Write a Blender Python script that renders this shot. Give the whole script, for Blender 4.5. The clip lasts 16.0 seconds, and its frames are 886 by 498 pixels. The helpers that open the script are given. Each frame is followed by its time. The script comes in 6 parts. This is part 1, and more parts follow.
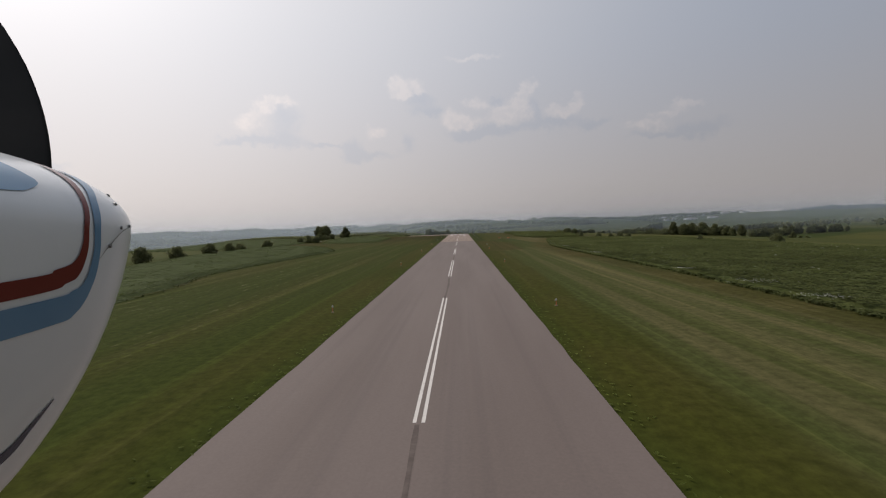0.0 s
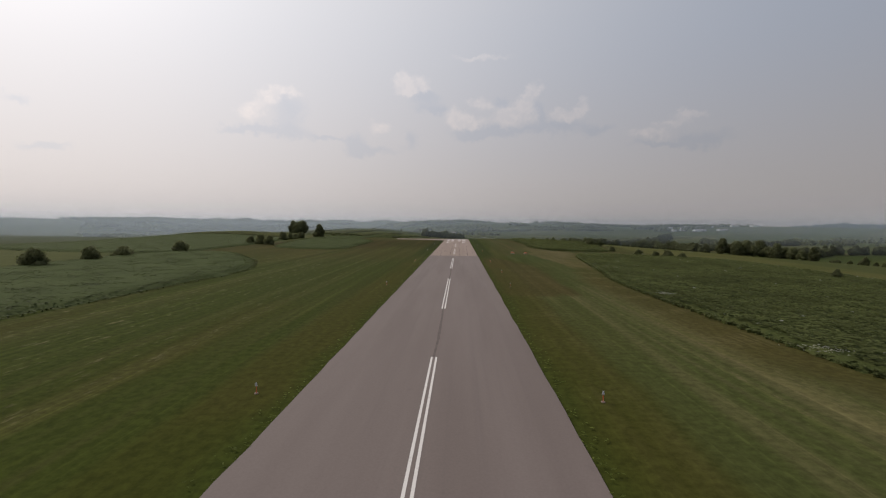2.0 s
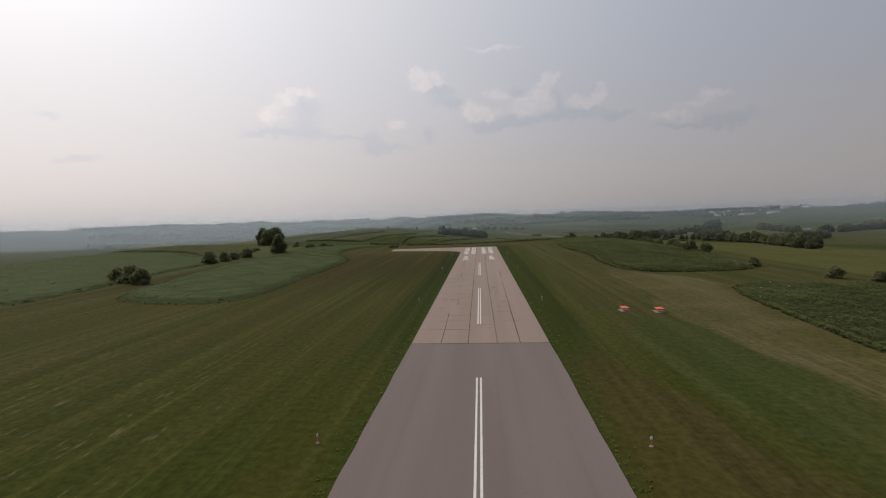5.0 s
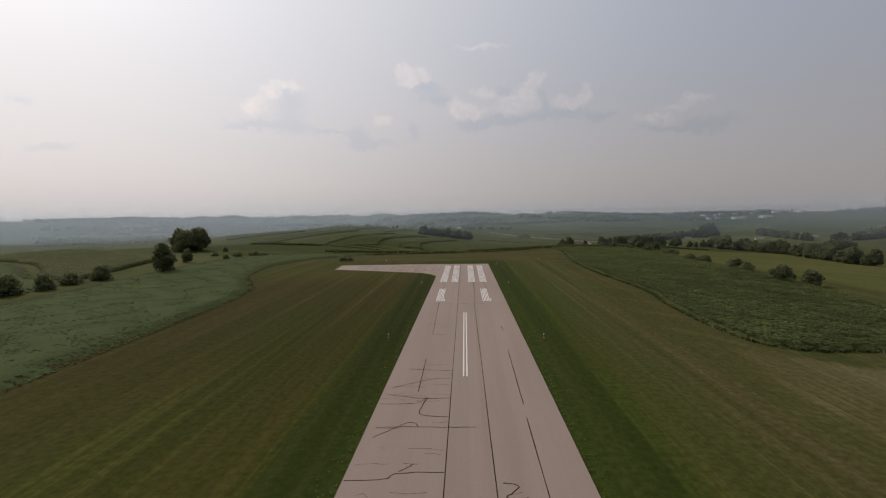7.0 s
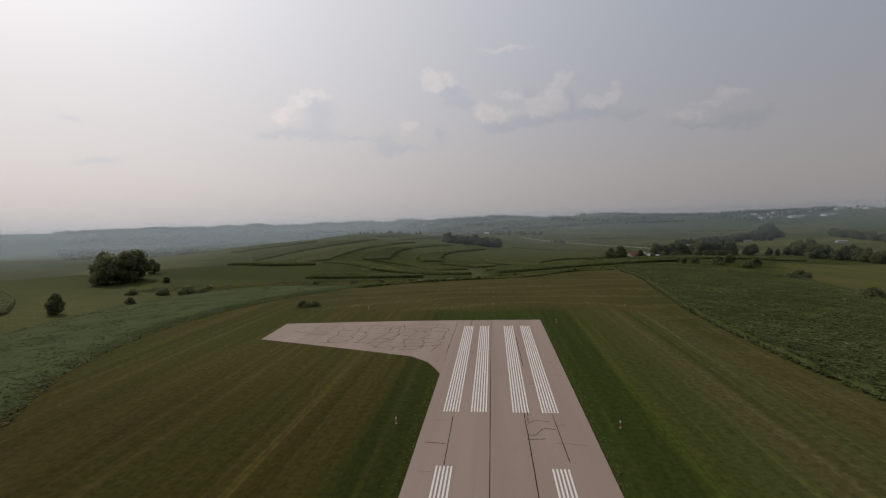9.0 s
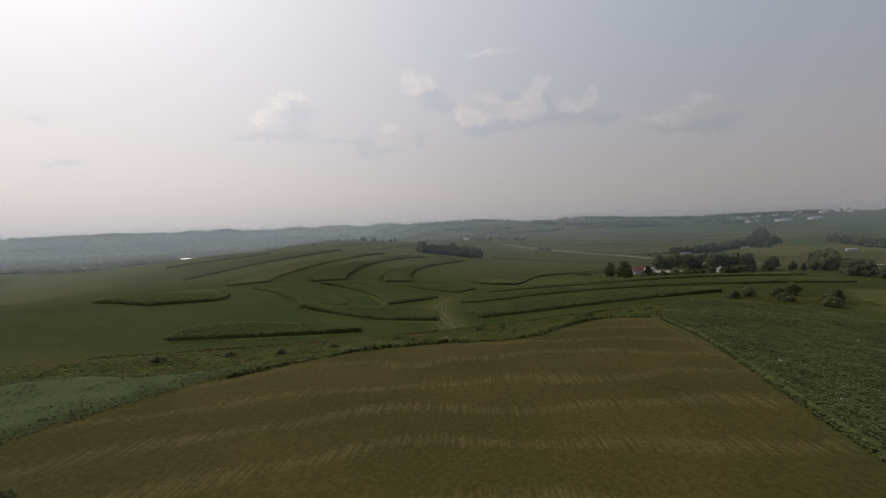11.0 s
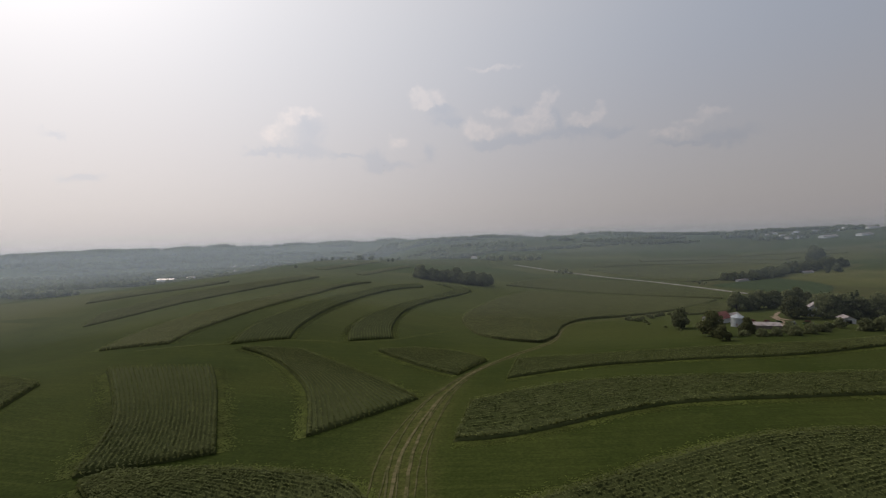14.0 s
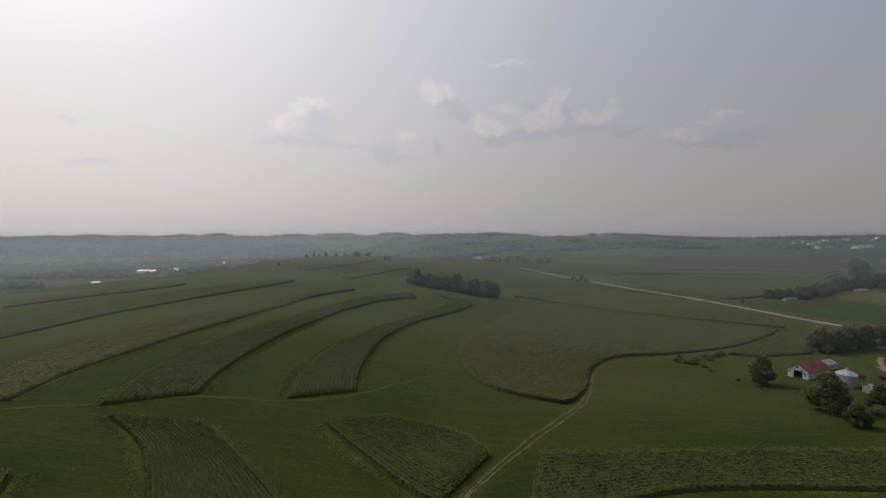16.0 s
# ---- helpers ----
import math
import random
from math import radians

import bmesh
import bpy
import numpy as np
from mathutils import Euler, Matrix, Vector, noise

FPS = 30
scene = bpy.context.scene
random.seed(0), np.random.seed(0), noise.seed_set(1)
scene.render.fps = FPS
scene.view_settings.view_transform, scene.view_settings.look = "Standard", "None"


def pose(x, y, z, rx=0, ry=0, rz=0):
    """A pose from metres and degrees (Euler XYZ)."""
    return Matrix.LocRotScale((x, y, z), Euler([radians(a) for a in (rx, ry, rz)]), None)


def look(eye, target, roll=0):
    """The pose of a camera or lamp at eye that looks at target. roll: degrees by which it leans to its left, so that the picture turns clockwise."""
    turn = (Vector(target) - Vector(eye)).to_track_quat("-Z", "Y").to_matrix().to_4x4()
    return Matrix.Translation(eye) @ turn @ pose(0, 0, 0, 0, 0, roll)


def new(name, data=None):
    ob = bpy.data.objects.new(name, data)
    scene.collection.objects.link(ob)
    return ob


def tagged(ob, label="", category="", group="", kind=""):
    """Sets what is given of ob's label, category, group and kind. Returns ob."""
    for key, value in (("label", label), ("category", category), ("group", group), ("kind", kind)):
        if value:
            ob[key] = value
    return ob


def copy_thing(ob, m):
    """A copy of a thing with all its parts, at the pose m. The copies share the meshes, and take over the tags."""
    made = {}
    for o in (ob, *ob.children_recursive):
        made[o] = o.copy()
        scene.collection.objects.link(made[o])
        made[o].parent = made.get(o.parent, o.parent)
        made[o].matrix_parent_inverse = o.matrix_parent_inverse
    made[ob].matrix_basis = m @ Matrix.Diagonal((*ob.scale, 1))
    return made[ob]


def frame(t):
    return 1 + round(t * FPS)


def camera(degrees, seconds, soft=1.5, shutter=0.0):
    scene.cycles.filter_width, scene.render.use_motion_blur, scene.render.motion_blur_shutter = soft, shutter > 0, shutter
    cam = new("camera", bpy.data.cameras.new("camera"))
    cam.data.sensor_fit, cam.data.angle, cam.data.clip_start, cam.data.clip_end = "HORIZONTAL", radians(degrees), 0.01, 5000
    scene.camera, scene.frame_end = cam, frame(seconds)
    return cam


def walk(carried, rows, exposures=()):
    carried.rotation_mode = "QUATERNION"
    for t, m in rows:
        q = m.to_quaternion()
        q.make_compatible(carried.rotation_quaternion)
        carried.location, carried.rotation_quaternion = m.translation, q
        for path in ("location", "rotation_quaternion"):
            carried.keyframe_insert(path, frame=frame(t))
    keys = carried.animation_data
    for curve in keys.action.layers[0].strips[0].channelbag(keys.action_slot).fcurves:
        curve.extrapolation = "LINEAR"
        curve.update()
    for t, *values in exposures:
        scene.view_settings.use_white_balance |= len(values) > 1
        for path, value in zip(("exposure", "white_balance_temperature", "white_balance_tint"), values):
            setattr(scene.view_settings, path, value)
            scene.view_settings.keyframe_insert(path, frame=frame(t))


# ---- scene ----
cam = camera(89.58, 16.0, soft=1.2)
PATH = [
    (0.0, 2.15, -340.52, 8.87, 86.97, 2.21, 2.26),
    (0.5, 2.12, -322.50, 9.55, 87.07, 1.48, 1.99),
    (1.0, 2.16, -304.48, 10.33, 86.92, 0.28, 1.81),
    (1.5, 2.14, -286.50, 11.15, 86.86, -0.46, 1.76),
    (2.0, 2.08, -268.40, 11.91, 86.78, -0.60, 2.15),
    (2.5, 1.86, -250.21, 12.79, 86.76, -0.46, 2.84),
    (3.0, 1.55, -232.00, 13.66, 86.82, -0.66, 3.72),
    (3.5, 1.34, -213.77, 14.49, 86.79, -0.16, 4.69),
    (4.0, 1.02, -195.52, 15.24, 86.68, 1.21, 5.56),
    (6.5, 0.10, -103.88, 17.95, 85.35, 1.47, 3.03),
    (7.0, 0.04, -85.39, 18.87, 85.66, 0.77, 2.76),
    (7.5, -0.15, -66.82, 19.73, 85.99, -0.00, 3.55),
    (8.0, -0.35, -48.19, 20.54, 86.19, 0.86, 4.93),
    (8.5, -0.60, -29.51, 21.45, 86.30, 1.90, 6.04),
    (9.0, -0.84, -10.84, 22.27, 86.20, 1.86, 6.27),
    (11.5, 1.39, 82.69, 29.07, 86.70, 2.12, 3.52),
    (12.0, 1.30, 101.39, 30.10, 87.03, 2.13, 3.78),
    (12.5, 1.26, 120.03, 31.25, 87.37, 1.16, 3.77),
    (13.0, 1.36, 138.59, 32.53, 87.62, 1.31, 3.85),
    (13.5, 1.49, 157.02, 33.78, 87.95, 1.99, 4.36),
    (14.0, 1.67, 175.30, 35.04, 88.24, 2.05, 4.91),
    (14.5, 1.68, 193.45, 36.48, 88.46, 1.76, 5.15),
    (15.0, 1.60, 211.51, 38.04, 88.40, 0.62, 5.16),
    (15.5, 1.51, 229.50, 39.48, 88.08, 0.11, 5.29),
    (16.0, 1.28, 247.46, 40.82, 87.55, 0.21, 5.64),
]
walk(cam, [(t, pose(*p)) for t, *p in PATH], [(0.0, 0.03), (6.5, 0.02), (8.0, -0.04), (9.0, -0.12), (12.0, 0.06), (13.0, 0.04), (15.0, -0.07), (16.0, -0.09)])

# ---- sky, sun ----
SUN_AZ, SUN_EL = -52.0, 42.0          # degrees from +y to the right, and above the horizon
SUN_WAY = Vector((math.sin(radians(SUN_AZ)) * math.cos(radians(SUN_EL)), math.cos(radians(SUN_AZ)) * math.cos(radians(SUN_EL)), math.sin(radians(SUN_EL))))
sun = new("sun", bpy.data.lights.new("sun", "SUN"))
sun.data.energy, sun.data.angle, sun.data.color = 1.9, radians(4), (1.0, 0.93, 0.84)
sun.matrix_world = look((0, 0, 500), Vector((0, 0, 500)) - SUN_WAY)


class Nodes:
    """Short forms for building one node tree."""
    def __init__(self, tree):
        self.t = tree

    def add(self, kind):
        return self.t.nodes.new(kind)

    def put(self, socket, v):
        if isinstance(v, bpy.types.NodeSocket):
            self.t.links.new(v, socket)
        elif isinstance(v, (tuple, list)) and len(v) == 3 and len(socket.default_value) == 4:
            socket.default_value = (*v, 1)
        else:
            socket.default_value = v

    def math(self, op, a, b=0.0, clamp=False):
        n = self.add("ShaderNodeMath")
        n.operation, n.use_clamp = op, clamp
        self.put(n.inputs[0], a)
        self.put(n.inputs[1], b)
        return n.outputs[0]

    def vec(self, op, a, b=(0, 0, 0)):
        n = self.add("ShaderNodeVectorMath")
        n.operation = op
        self.put(n.inputs[0], a)
        self.put(n.inputs[1], b)
        return n.outputs["Value" if op == "DOT_PRODUCT" else "Vector"]

    def ramp(self, v, a, b, lo=0.0, hi=1.0):
        n = self.add("ShaderNodeMapRange")
        n.interpolation_type = "SMOOTHSTEP"
        for i, s in enumerate((v, a, b, lo, hi)):
            self.put(n.inputs[i], s)
        return n.outputs[0]

    def mix(self, f, a, b, blend="MIX"):
        n = self.add("ShaderNodeMix")
        n.data_type, n.blend_type = "RGBA", blend
        self.put(n.inputs[0], f)
        self.put(n.inputs[6], a)
        self.put(n.inputs[7], b)
        return n.outputs[2]

    def noise(self, at, scale, detail=3.0, rough=0.55):
        n = self.add("ShaderNodeTexNoise")
        self.put(n.inputs["Vector"], at)
        self.put(n.inputs["Scale"], scale)
        self.put(n.inputs["Detail"], detail)
        self.put(n.inputs["Roughness"], rough)
        return n.outputs[0]

    def scaled(self, at, s, turn=0.0):
        n = self.add("ShaderNodeMapping")
        self.put(n.inputs["Vector"], at)
        self.put(n.inputs["Rotation"], (0, 0, turn))
        self.put(n.inputs["Scale"], s)
        return n.outputs[0]


world = bpy.data.worlds.new("sky")
scene.world = world
world.use_nodes = True
W = Nodes(world.node_tree)
sky = W.add("ShaderNodeTexSky")
sky.sky_type, sky.sun_disc = "NISHITA", False
sky.sun_elevation, sky.sun_rotation = radians(SUN_EL), radians(SUN_AZ)
sky.dust_density, sky.altitude = 6.0, 300.0
way = W.add("ShaderNodeTexCoord").outputs["Generated"]
sep = W.add("ShaderNodeSeparateXYZ")
W.put(sep.inputs[0], way)
dx, dy, dz = sep.outputs
near_sun = W.math("MAXIMUM", W.vec("DOT_PRODUCT", way, tuple(SUN_WAY)), 0.0)
lum = W.math("ADD", W.math("MULTIPLY", near_sun, 0.165), 0.318)
lum = W.math("ADD", lum, W.math("MULTIPLY", W.math("POWER", near_sun, 3.0), 0.46))
lum = W.math("ADD", lum, W.math("MULTIPLY", W.math("POWER", near_sun, 24.0), 0.35))
upper = W.mix(W.ramp(near_sun, 0.1, 0.95), (0.91, 0.995, 1.18), (1.0, 0.99, 1.03))
tint = W.mix(W.ramp(dz, 0.02, 0.42), (1.058, 0.985, 0.982), upper)
veil = W.vec("MULTIPLY", tint, (1, 1, 1))
scale_veil = W.add("ShaderNodeVectorMath")
scale_veil.operation = "SCALE"
W.put(scale_veil.inputs[0], veil)
W.put(scale_veil.inputs["Scale"], lum)
clear = W.vec("MULTIPLY", sky.outputs[0], (0.1, 0.1, 0.1))
air = W.mix(0.92, clear, scale_veil.outputs[0])
# cumulus: azimuth and height in degrees, with ragged edges
frayed = W.noise(way, 22.0, 5.0, 0.55)
frayed_too = W.noise(W.vec("ADD", way, (3.7, 1.1, 5.3)), 22.0, 5.0, 0.55)
curls = W.math("MULTIPLY", W.math("SUBTRACT", W.noise(way, 75.0, 4.0, 0.6), 0.5), 1.1)
billow = W.ramp(W.noise(way, 58.0, 4.0, 0.55), 0.36, 0.62, 0.55, 1.0)
az = W.math("MULTIPLY", W.math("ARCTAN2", dx, dy), 57.2958)
el = W.math("MULTIPLY", W.math("ARCSINE", dz), 57.2958)
az = W.math("ADD", az, W.math("MULTIPLY", W.math("SUBTRACT", frayed, 0.5), 3.6))
az = W.math("ADD", az, curls)
el = W.math("SUBTRACT", el, curls)
el = W.math("ADD", el, W.math("MULTIPLY", W.math("SUBTRACT", frayed_too, 0.5), 3.0))
LIT = [(-21.2, 15.4, 1.31, 0.62), (-23.1, 14.4, 1.41, 0.82), (-25.3, 12.8, 1.24, 0.94), (-7.9, 17.8, 0.72, 0.72), (-6.5, 17.2, 1.59, 0.58),
       (-5.3, 16.3, 1.3, 0.51), (-7, 16.4, 1.01, 0.51), (2.4, 14.9, 1.29, 0.65), (-1, 13.2, 1.01, 1.01), (1.1, 12.7, 1.73, 0.65), (5, 13.3, 1.13, 1.15),
       (7.4, 13.5, 1.67, 1.14), (8.4, 15.3, 0.83, 1.42), (9.1, 16.3, 0.96, 0.57), (12.9, 13.2, 1.86, 0.62), (14.8, 14.1, 0.91, 0.55),
       (26.4, 12.3, 1.62, 0.38), (24.5, 11.5, 1.68, 0.45), (22, 10.4, 1.99, 0.46), (-10.2, 11.8, 1.2, 0.7), (2.6, 20, 3.15, 0.36)]
DIM = [(-21.1, 13.1, 1.71, 1.79), (-23.0, 10.8, 3.6, 0.61), (-25.8, 10.5, 1.85, 0.4), (-16.5, 10.3, 2.34, 0.28), (-11.0, 9.1, 2.99, 0.58),
       (-13.2, 9.8, 0.99, 1.0), (-6.0, 10.4, 0.87, 1.16), (-4.4, 15.3, 1.45, 0.8), (-3.4, 13.9, 1.88, 0.51), (6.8, 11.3, 5.61, 0.57),
       (1.7, 11.4, 2.01, 0.58), (12.3, 12.1, 2.28, 0.49), (9.6, 13.5, 0.69, 1.27), (16.5, 11.4, 1.53, 0.61), (27.9, 9.6, 2.72, 0.86),
       (23.3, 9.3, 2.87, 0.32), (5.0, 14.8, 1.13, 0.57), (-45.5, 11.2, 1.18, 0.43), (-43.6, 6.9, 1.85, 0.39)]


def puffs(rows):
    total = 0.0
    for a, e, sa, se in rows:
        u = W.math("DIVIDE", W.math("SUBTRACT", az, a), sa * 1.15)
        v = W.math("DIVIDE", W.math("SUBTRACT", el, e), se * 1.15)
        r = W.math("ADD", W.math("MULTIPLY", u, u), W.math("MULTIPLY", v, v))
        total = W.math("ADD", total, W.math("POWER", 2.718, W.math("MULTIPLY", r, -1.0)))
    return total


lit_amount = W.math("MULTIPLY", W.ramp(puffs(LIT), 0.16, 1.0, 0.0, 0.66), billow)
dim_amount = W.ramp(puffs(DIM), 0.10, 1.1, 0.0, 0.62)
air = W.mix(dim_amount, air, W.vec("MULTIPLY", air, (0.84, 0.89, 0.95)))
air = W.mix(lit_amount, air, W.vec("MULTIPLY", air, (1.27, 1.19, 1.12)))
back = world.node_tree.nodes["Background"]
W.put(back.inputs[0], air)
back.inputs[1].default_value = 1.0


# ---- materials ----
def material(name, rough=0.8, metal=0.0, specular=0.3):
    m = bpy.data.materials.new(name)
    m.use_nodes = True
    n = Nodes(m.node_tree)
    b = m.node_tree.nodes["Principled BSDF"]
    b.inputs["Roughness"].default_value, b.inputs["Metallic"].default_value = rough, metal
    b.inputs["Specular IOR Level"].default_value = specular
    return m, n, b


def position(n):
    return n.add("ShaderNodeNewGeometry").outputs["Position"]


def bumped(n, b, height, strength, distance):
    k = n.add("ShaderNodeBump")
    n.put(k.inputs["Strength"], strength)
    n.put(k.inputs["Distance"], distance)
    n.put(k.inputs["Height"], height)
    n.put(b.inputs["Normal"], k.outputs[0])


def speckled(name, a, b_, scale, rough=0.8, fine=0.0, bump=0.0, metal=0.0, per_object=0.0, specular=0.3):
    """Two colours mixed by coarse and fine noise at real-world size."""
    m, n, b = material(name, rough, metal, specular)
    at = position(n)
    f = n.ramp(n.noise(at, scale, 5.0), 0.32, 0.68)
    c = n.mix(f, a, b_)
    if fine:
        g = n.noise(at, fine, 2.0)
        c = n.mix(0.5, c, n.mix(g, (0.25, 0.25, 0.25), (0.8, 0.8, 0.8)), "OVERLAY")
    if per_object:
        r = n.add("ShaderNodeObjectInfo").outputs["Random"]
        h = n.add("ShaderNodeHueSaturation")
        n.put(h.inputs["Value"], n.math("ADD", n.math("MULTIPLY", r, per_object * 2), 1 - per_object))
        n.put(h.inputs["Color"], c)
        c = h.outputs[0]
    n.put(b.inputs["Base Color"], c)
    if bump:
        bumped(n, b, n.noise(at, fine or scale * 6, 3.0), 0.6, bump)
    return m


def leafy(name, a, b_, rough=0.6, vary=0.35):
    """Leaves: colour varies from clump to clump and over metres, and light comes through."""
    m, n, b = material(name, rough, 0.0, 0.07)
    geo = n.add("ShaderNodeNewGeometry")
    c = n.mix(geo.outputs["Random Per Island"], a, b_)
    broad = n.noise(geo.outputs["Position"], 0.06, 3.0)
    h = n.add("ShaderNodeHueSaturation")
    near_ = n.ramp(n.noise(geo.outputs["Position"], 0.55, 3.0), 0.3, 0.7, 0.8, 1.2)
    n.put(h.inputs["Value"], n.math("MULTIPLY", near_, n.ramp(broad, 0.3, 0.7, 1 - vary, 1 + vary)))
    n.put(h.inputs["Color"], c)
    n.put(b.inputs["Base Color"], h.outputs[0])
    glow = n.add("ShaderNodeBsdfTranslucent")
    n.put(glow.inputs["Color"], h.outputs[0])
    mixer = n.add("ShaderNodeMixShader")
    n.put(mixer.inputs[0], 0.5)
    n.put(mixer.inputs[1], b.outputs[0])
    n.put(mixer.inputs[2], glow.outputs[0])
    n.put(m.node_tree.nodes["Material Output"].inputs[0], mixer.outputs[0])
    return m


def ground_material():
    """Mown turf, dry stubble, hay green and rough weeds, by the sheet's cover attribute."""
    m, n, b = material("meadow", 0.95, 0.0, 0.03)
    at = position(n)
    att = n.add("ShaderNodeAttribute")
    att.attribute_name = "cover"
    cs = n.add("ShaderNodeSeparateColor")
    n.put(cs.inputs[0], att.outputs["Color"])
    dry, lush, weeds = cs.outputs
    # turf: long mower passes at three widths, worn brown and greener patches, loose clippings
    place = n.add("ShaderNodeSeparateXYZ")
    n.put(place.inputs[0], at)
    px, py = place.outputs[0], place.outputs[1]
    patches = n.noise(at, 0.03, 4.0)
    fine = n.noise(at, 1.4, 4.0, 0.7)
    wobble = n.math("MULTIPLY", n.math("SUBTRACT", n.noise(at, 0.06, 3.0), 0.5), 3.0)
    off = n.math("ADD", n.math("ABSOLUTE", px), wobble)
    broad = n.noise(n.scaled(at, (0.055, 0.007, 0.0), 0.06), 1.0, 3.0, 0.55)
    bands = n.noise(n.scaled(at, (0.20, 0.005, 0.0), 0.03), 1.0, 3.0, 0.6)
    passes = n.noise(n.scaled(at, (0.75, 0.006, 0.0), 0.045), 1.0, 3.0, 0.6)
    lines = n.noise(n.scaled(at, (2.1, 0.014, 0.0), 0.04), 1.0, 3.0, 0.65)
    turf = n.mix(n.ramp(broad, 0.47, 0.74), (0.035, 0.044, 0.008), (0.050, 0.043, 0.0105))
    turf = n.mix(n.math("MULTIPLY", n.ramp(patches, 0.50, 0.68), 0.35), turf, (0.035, 0.043, 0.010))
    turf = n.mix(n.math("MULTIPLY", n.ramp(bands, 0.50, 0.66), 0.40), turf, (0.066, 0.060, 0.021))
    turf = n.mix(n.math("MULTIPLY", n.ramp(bands, 0.46, 0.32), 0.45), turf, (0.026, 0.034, 0.007))
    # raked, paler hay ground further out on the right of the asphalt
    raked = n.math("MULTIPLY", n.ramp(n.math("ADD", px, wobble), 13.0, 16.5), n.ramp(py, -135.0, -190.0))
    turf = n.mix(n.math("MULTIPLY", raked, 0.75), turf, n.mix(n.ramp(bands, 0.42, 0.60), (0.054, 0.062, 0.021), (0.094, 0.086, 0.041)))
    brown = n.math("MULTIPLY", n.math("MULTIPLY", n.ramp(px, -13.0, -18.0), n.ramp(py, -150.0, -95.0)), n.ramp(n.noise(n.scaled(at, (0.05, 0.012, 0.0), 0.1), 1.0, 3.0), 0.34, 0.58, 0.35, 0.9))
    turf = n.mix(brown, turf, n.mix(n.ramp(bands, 0.40, 0.60), (0.044, 0.041, 0.010), (0.054, 0.047, 0.013)))
    east = n.math("MULTIPLY", n.ramp(px, 15.0, 24.0), n.ramp(py, -120.0, -90.0))
    turf = n.mix(n.math("MULTIPLY", east, 0.6), turf, n.mix(n.ramp(bands, 0.40, 0.62), (0.048, 0.052, 0.018), (0.074, 0.062, 0.028)))
    turf = n.mix(n.math("MULTIPLY", n.ramp(passes, 0.54, 0.66), 0.50), turf, n.mix(1.0, turf, (1.60, 1.50, 1.55), "MULTIPLY"))
    turf = n.mix(n.math("MULTIPLY", n.ramp(passes, 0.46, 0.34), 0.36), turf, n.mix(1.0, turf, (0.66, 0.72, 0.66), "MULTIPLY"))
    turf = n.mix(n.math("MULTIPLY", n.ramp(lines, 0.54, 0.68), 0.40), turf, n.mix(1.0, turf, (1.55, 1.48, 1.6), "MULTIPLY"))
    turf = n.mix(n.math("MULTIPLY", n.ramp(lines, 0.44, 0.30), 0.30), turf, n.mix(1.0, turf, (0.66, 0.70, 0.64), "MULTIPLY"))
    # clippings left in broken rows away from the paving
    clip = n.math("MULTIPLY", n.ramp(n.noise(n.scaled(at, (1.5, 0.32, 0.0), 0.05), 1.0, 4.0, 0.75), 0.55, 0.66), n.math("MULTIPLY", n.ramp(off, 19.0, 27.0), n.ramp(passes, 0.44, 0.56)))
    clip = n.math("MULTIPLY", clip, n.math("MAXIMUM", n.ramp(py, -90.0, -135.0, 0.12, 1.0), n.math("MULTIPLY", n.ramp(px, 10.0, 20.0), 0.5)))
    turf = n.mix(n.math("MULTIPLY", clip, 0.85), turf, (0.120, 0.102, 0.056))
    # east of the asphalt's end: worn brown turf, a lush strip, then bare tan mowings
    worn_at = n.add("ShaderNodeAttribute")
    worn_at.attribute_name = "wear"
    zones = n.add("ShaderNodeSeparateColor")
    n.put(zones.inputs[0], worn_at.outputs["Color"])
    ragged = n.math("MULTIPLY", n.math("SUBTRACT", n.noise(n.scaled(at, (0.22, 0.03, 0.0), 0.12), 1.0, 5.0, 0.65), 0.5), 1.3)
    brown_z, lush_z, tan_z = (n.ramp(n.math("ADD", z, ragged), 0.32, 0.72) for z in zones.outputs)
    turf = n.mix(n.math("MULTIPLY", lush_z, 0.75), turf, n.mix(n.ramp(bands, 0.40, 0.62), (0.037, 0.049, 0.013), (0.052, 0.061, 0.020)))
    turf = n.mix(n.math("MULTIPLY", brown_z, 0.85), turf, n.mix(n.ramp(passes, 0.38, 0.62), (0.043, 0.037, 0.012), (0.060, 0.047, 0.018)))
    turf = n.mix(n.math("MULTIPLY", tan_z, 0.85), turf, n.mix(n.ramp(lines, 0.36, 0.64), (0.086, 0.073, 0.034), (0.132, 0.108, 0.058)))
    # a lush dark border along the concrete, a worn brown one along the asphalt
    rim_ = n.ramp(off, 16.2, 14.6)
    turf = n.mix(n.math("MULTIPLY", n.math("MULTIPLY", rim_, n.ramp(py, -125.0, -85.0)), 0.8), turf, n.mix(n.ramp(passes, 0.40, 0.62), (0.022, 0.031, 0.006), (0.031, 0.039, 0.009)))
    turf = n.mix(n.math("MULTIPLY", n.math("MULTIPLY", rim_, n.ramp(py, -100.0, -140.0)), 0.55), turf, n.mix(n.ramp(patches, 0.40, 0.60), (0.041, 0.042, 0.008), (0.056, 0.047, 0.012)))
    turf = n.mix(n.math("MULTIPLY", n.ramp(off, 11.2, 9.2), 0.5), turf, (0.034, 0.047, 0.009))
    # turf left of the concrete end is darker, fading out along y
    darker_left = n.math("MULTIPLY", n.ramp(px, 4.0, -14.0), n.math("MULTIPLY", n.ramp(py, -80.0, -15.0), n.ramp(py, 66.0, 30.0)))
    turf = n.mix(darker_left, turf, n.mix(1.0, turf, (0.80, 0.74, 0.74), "MULTIPLY"))
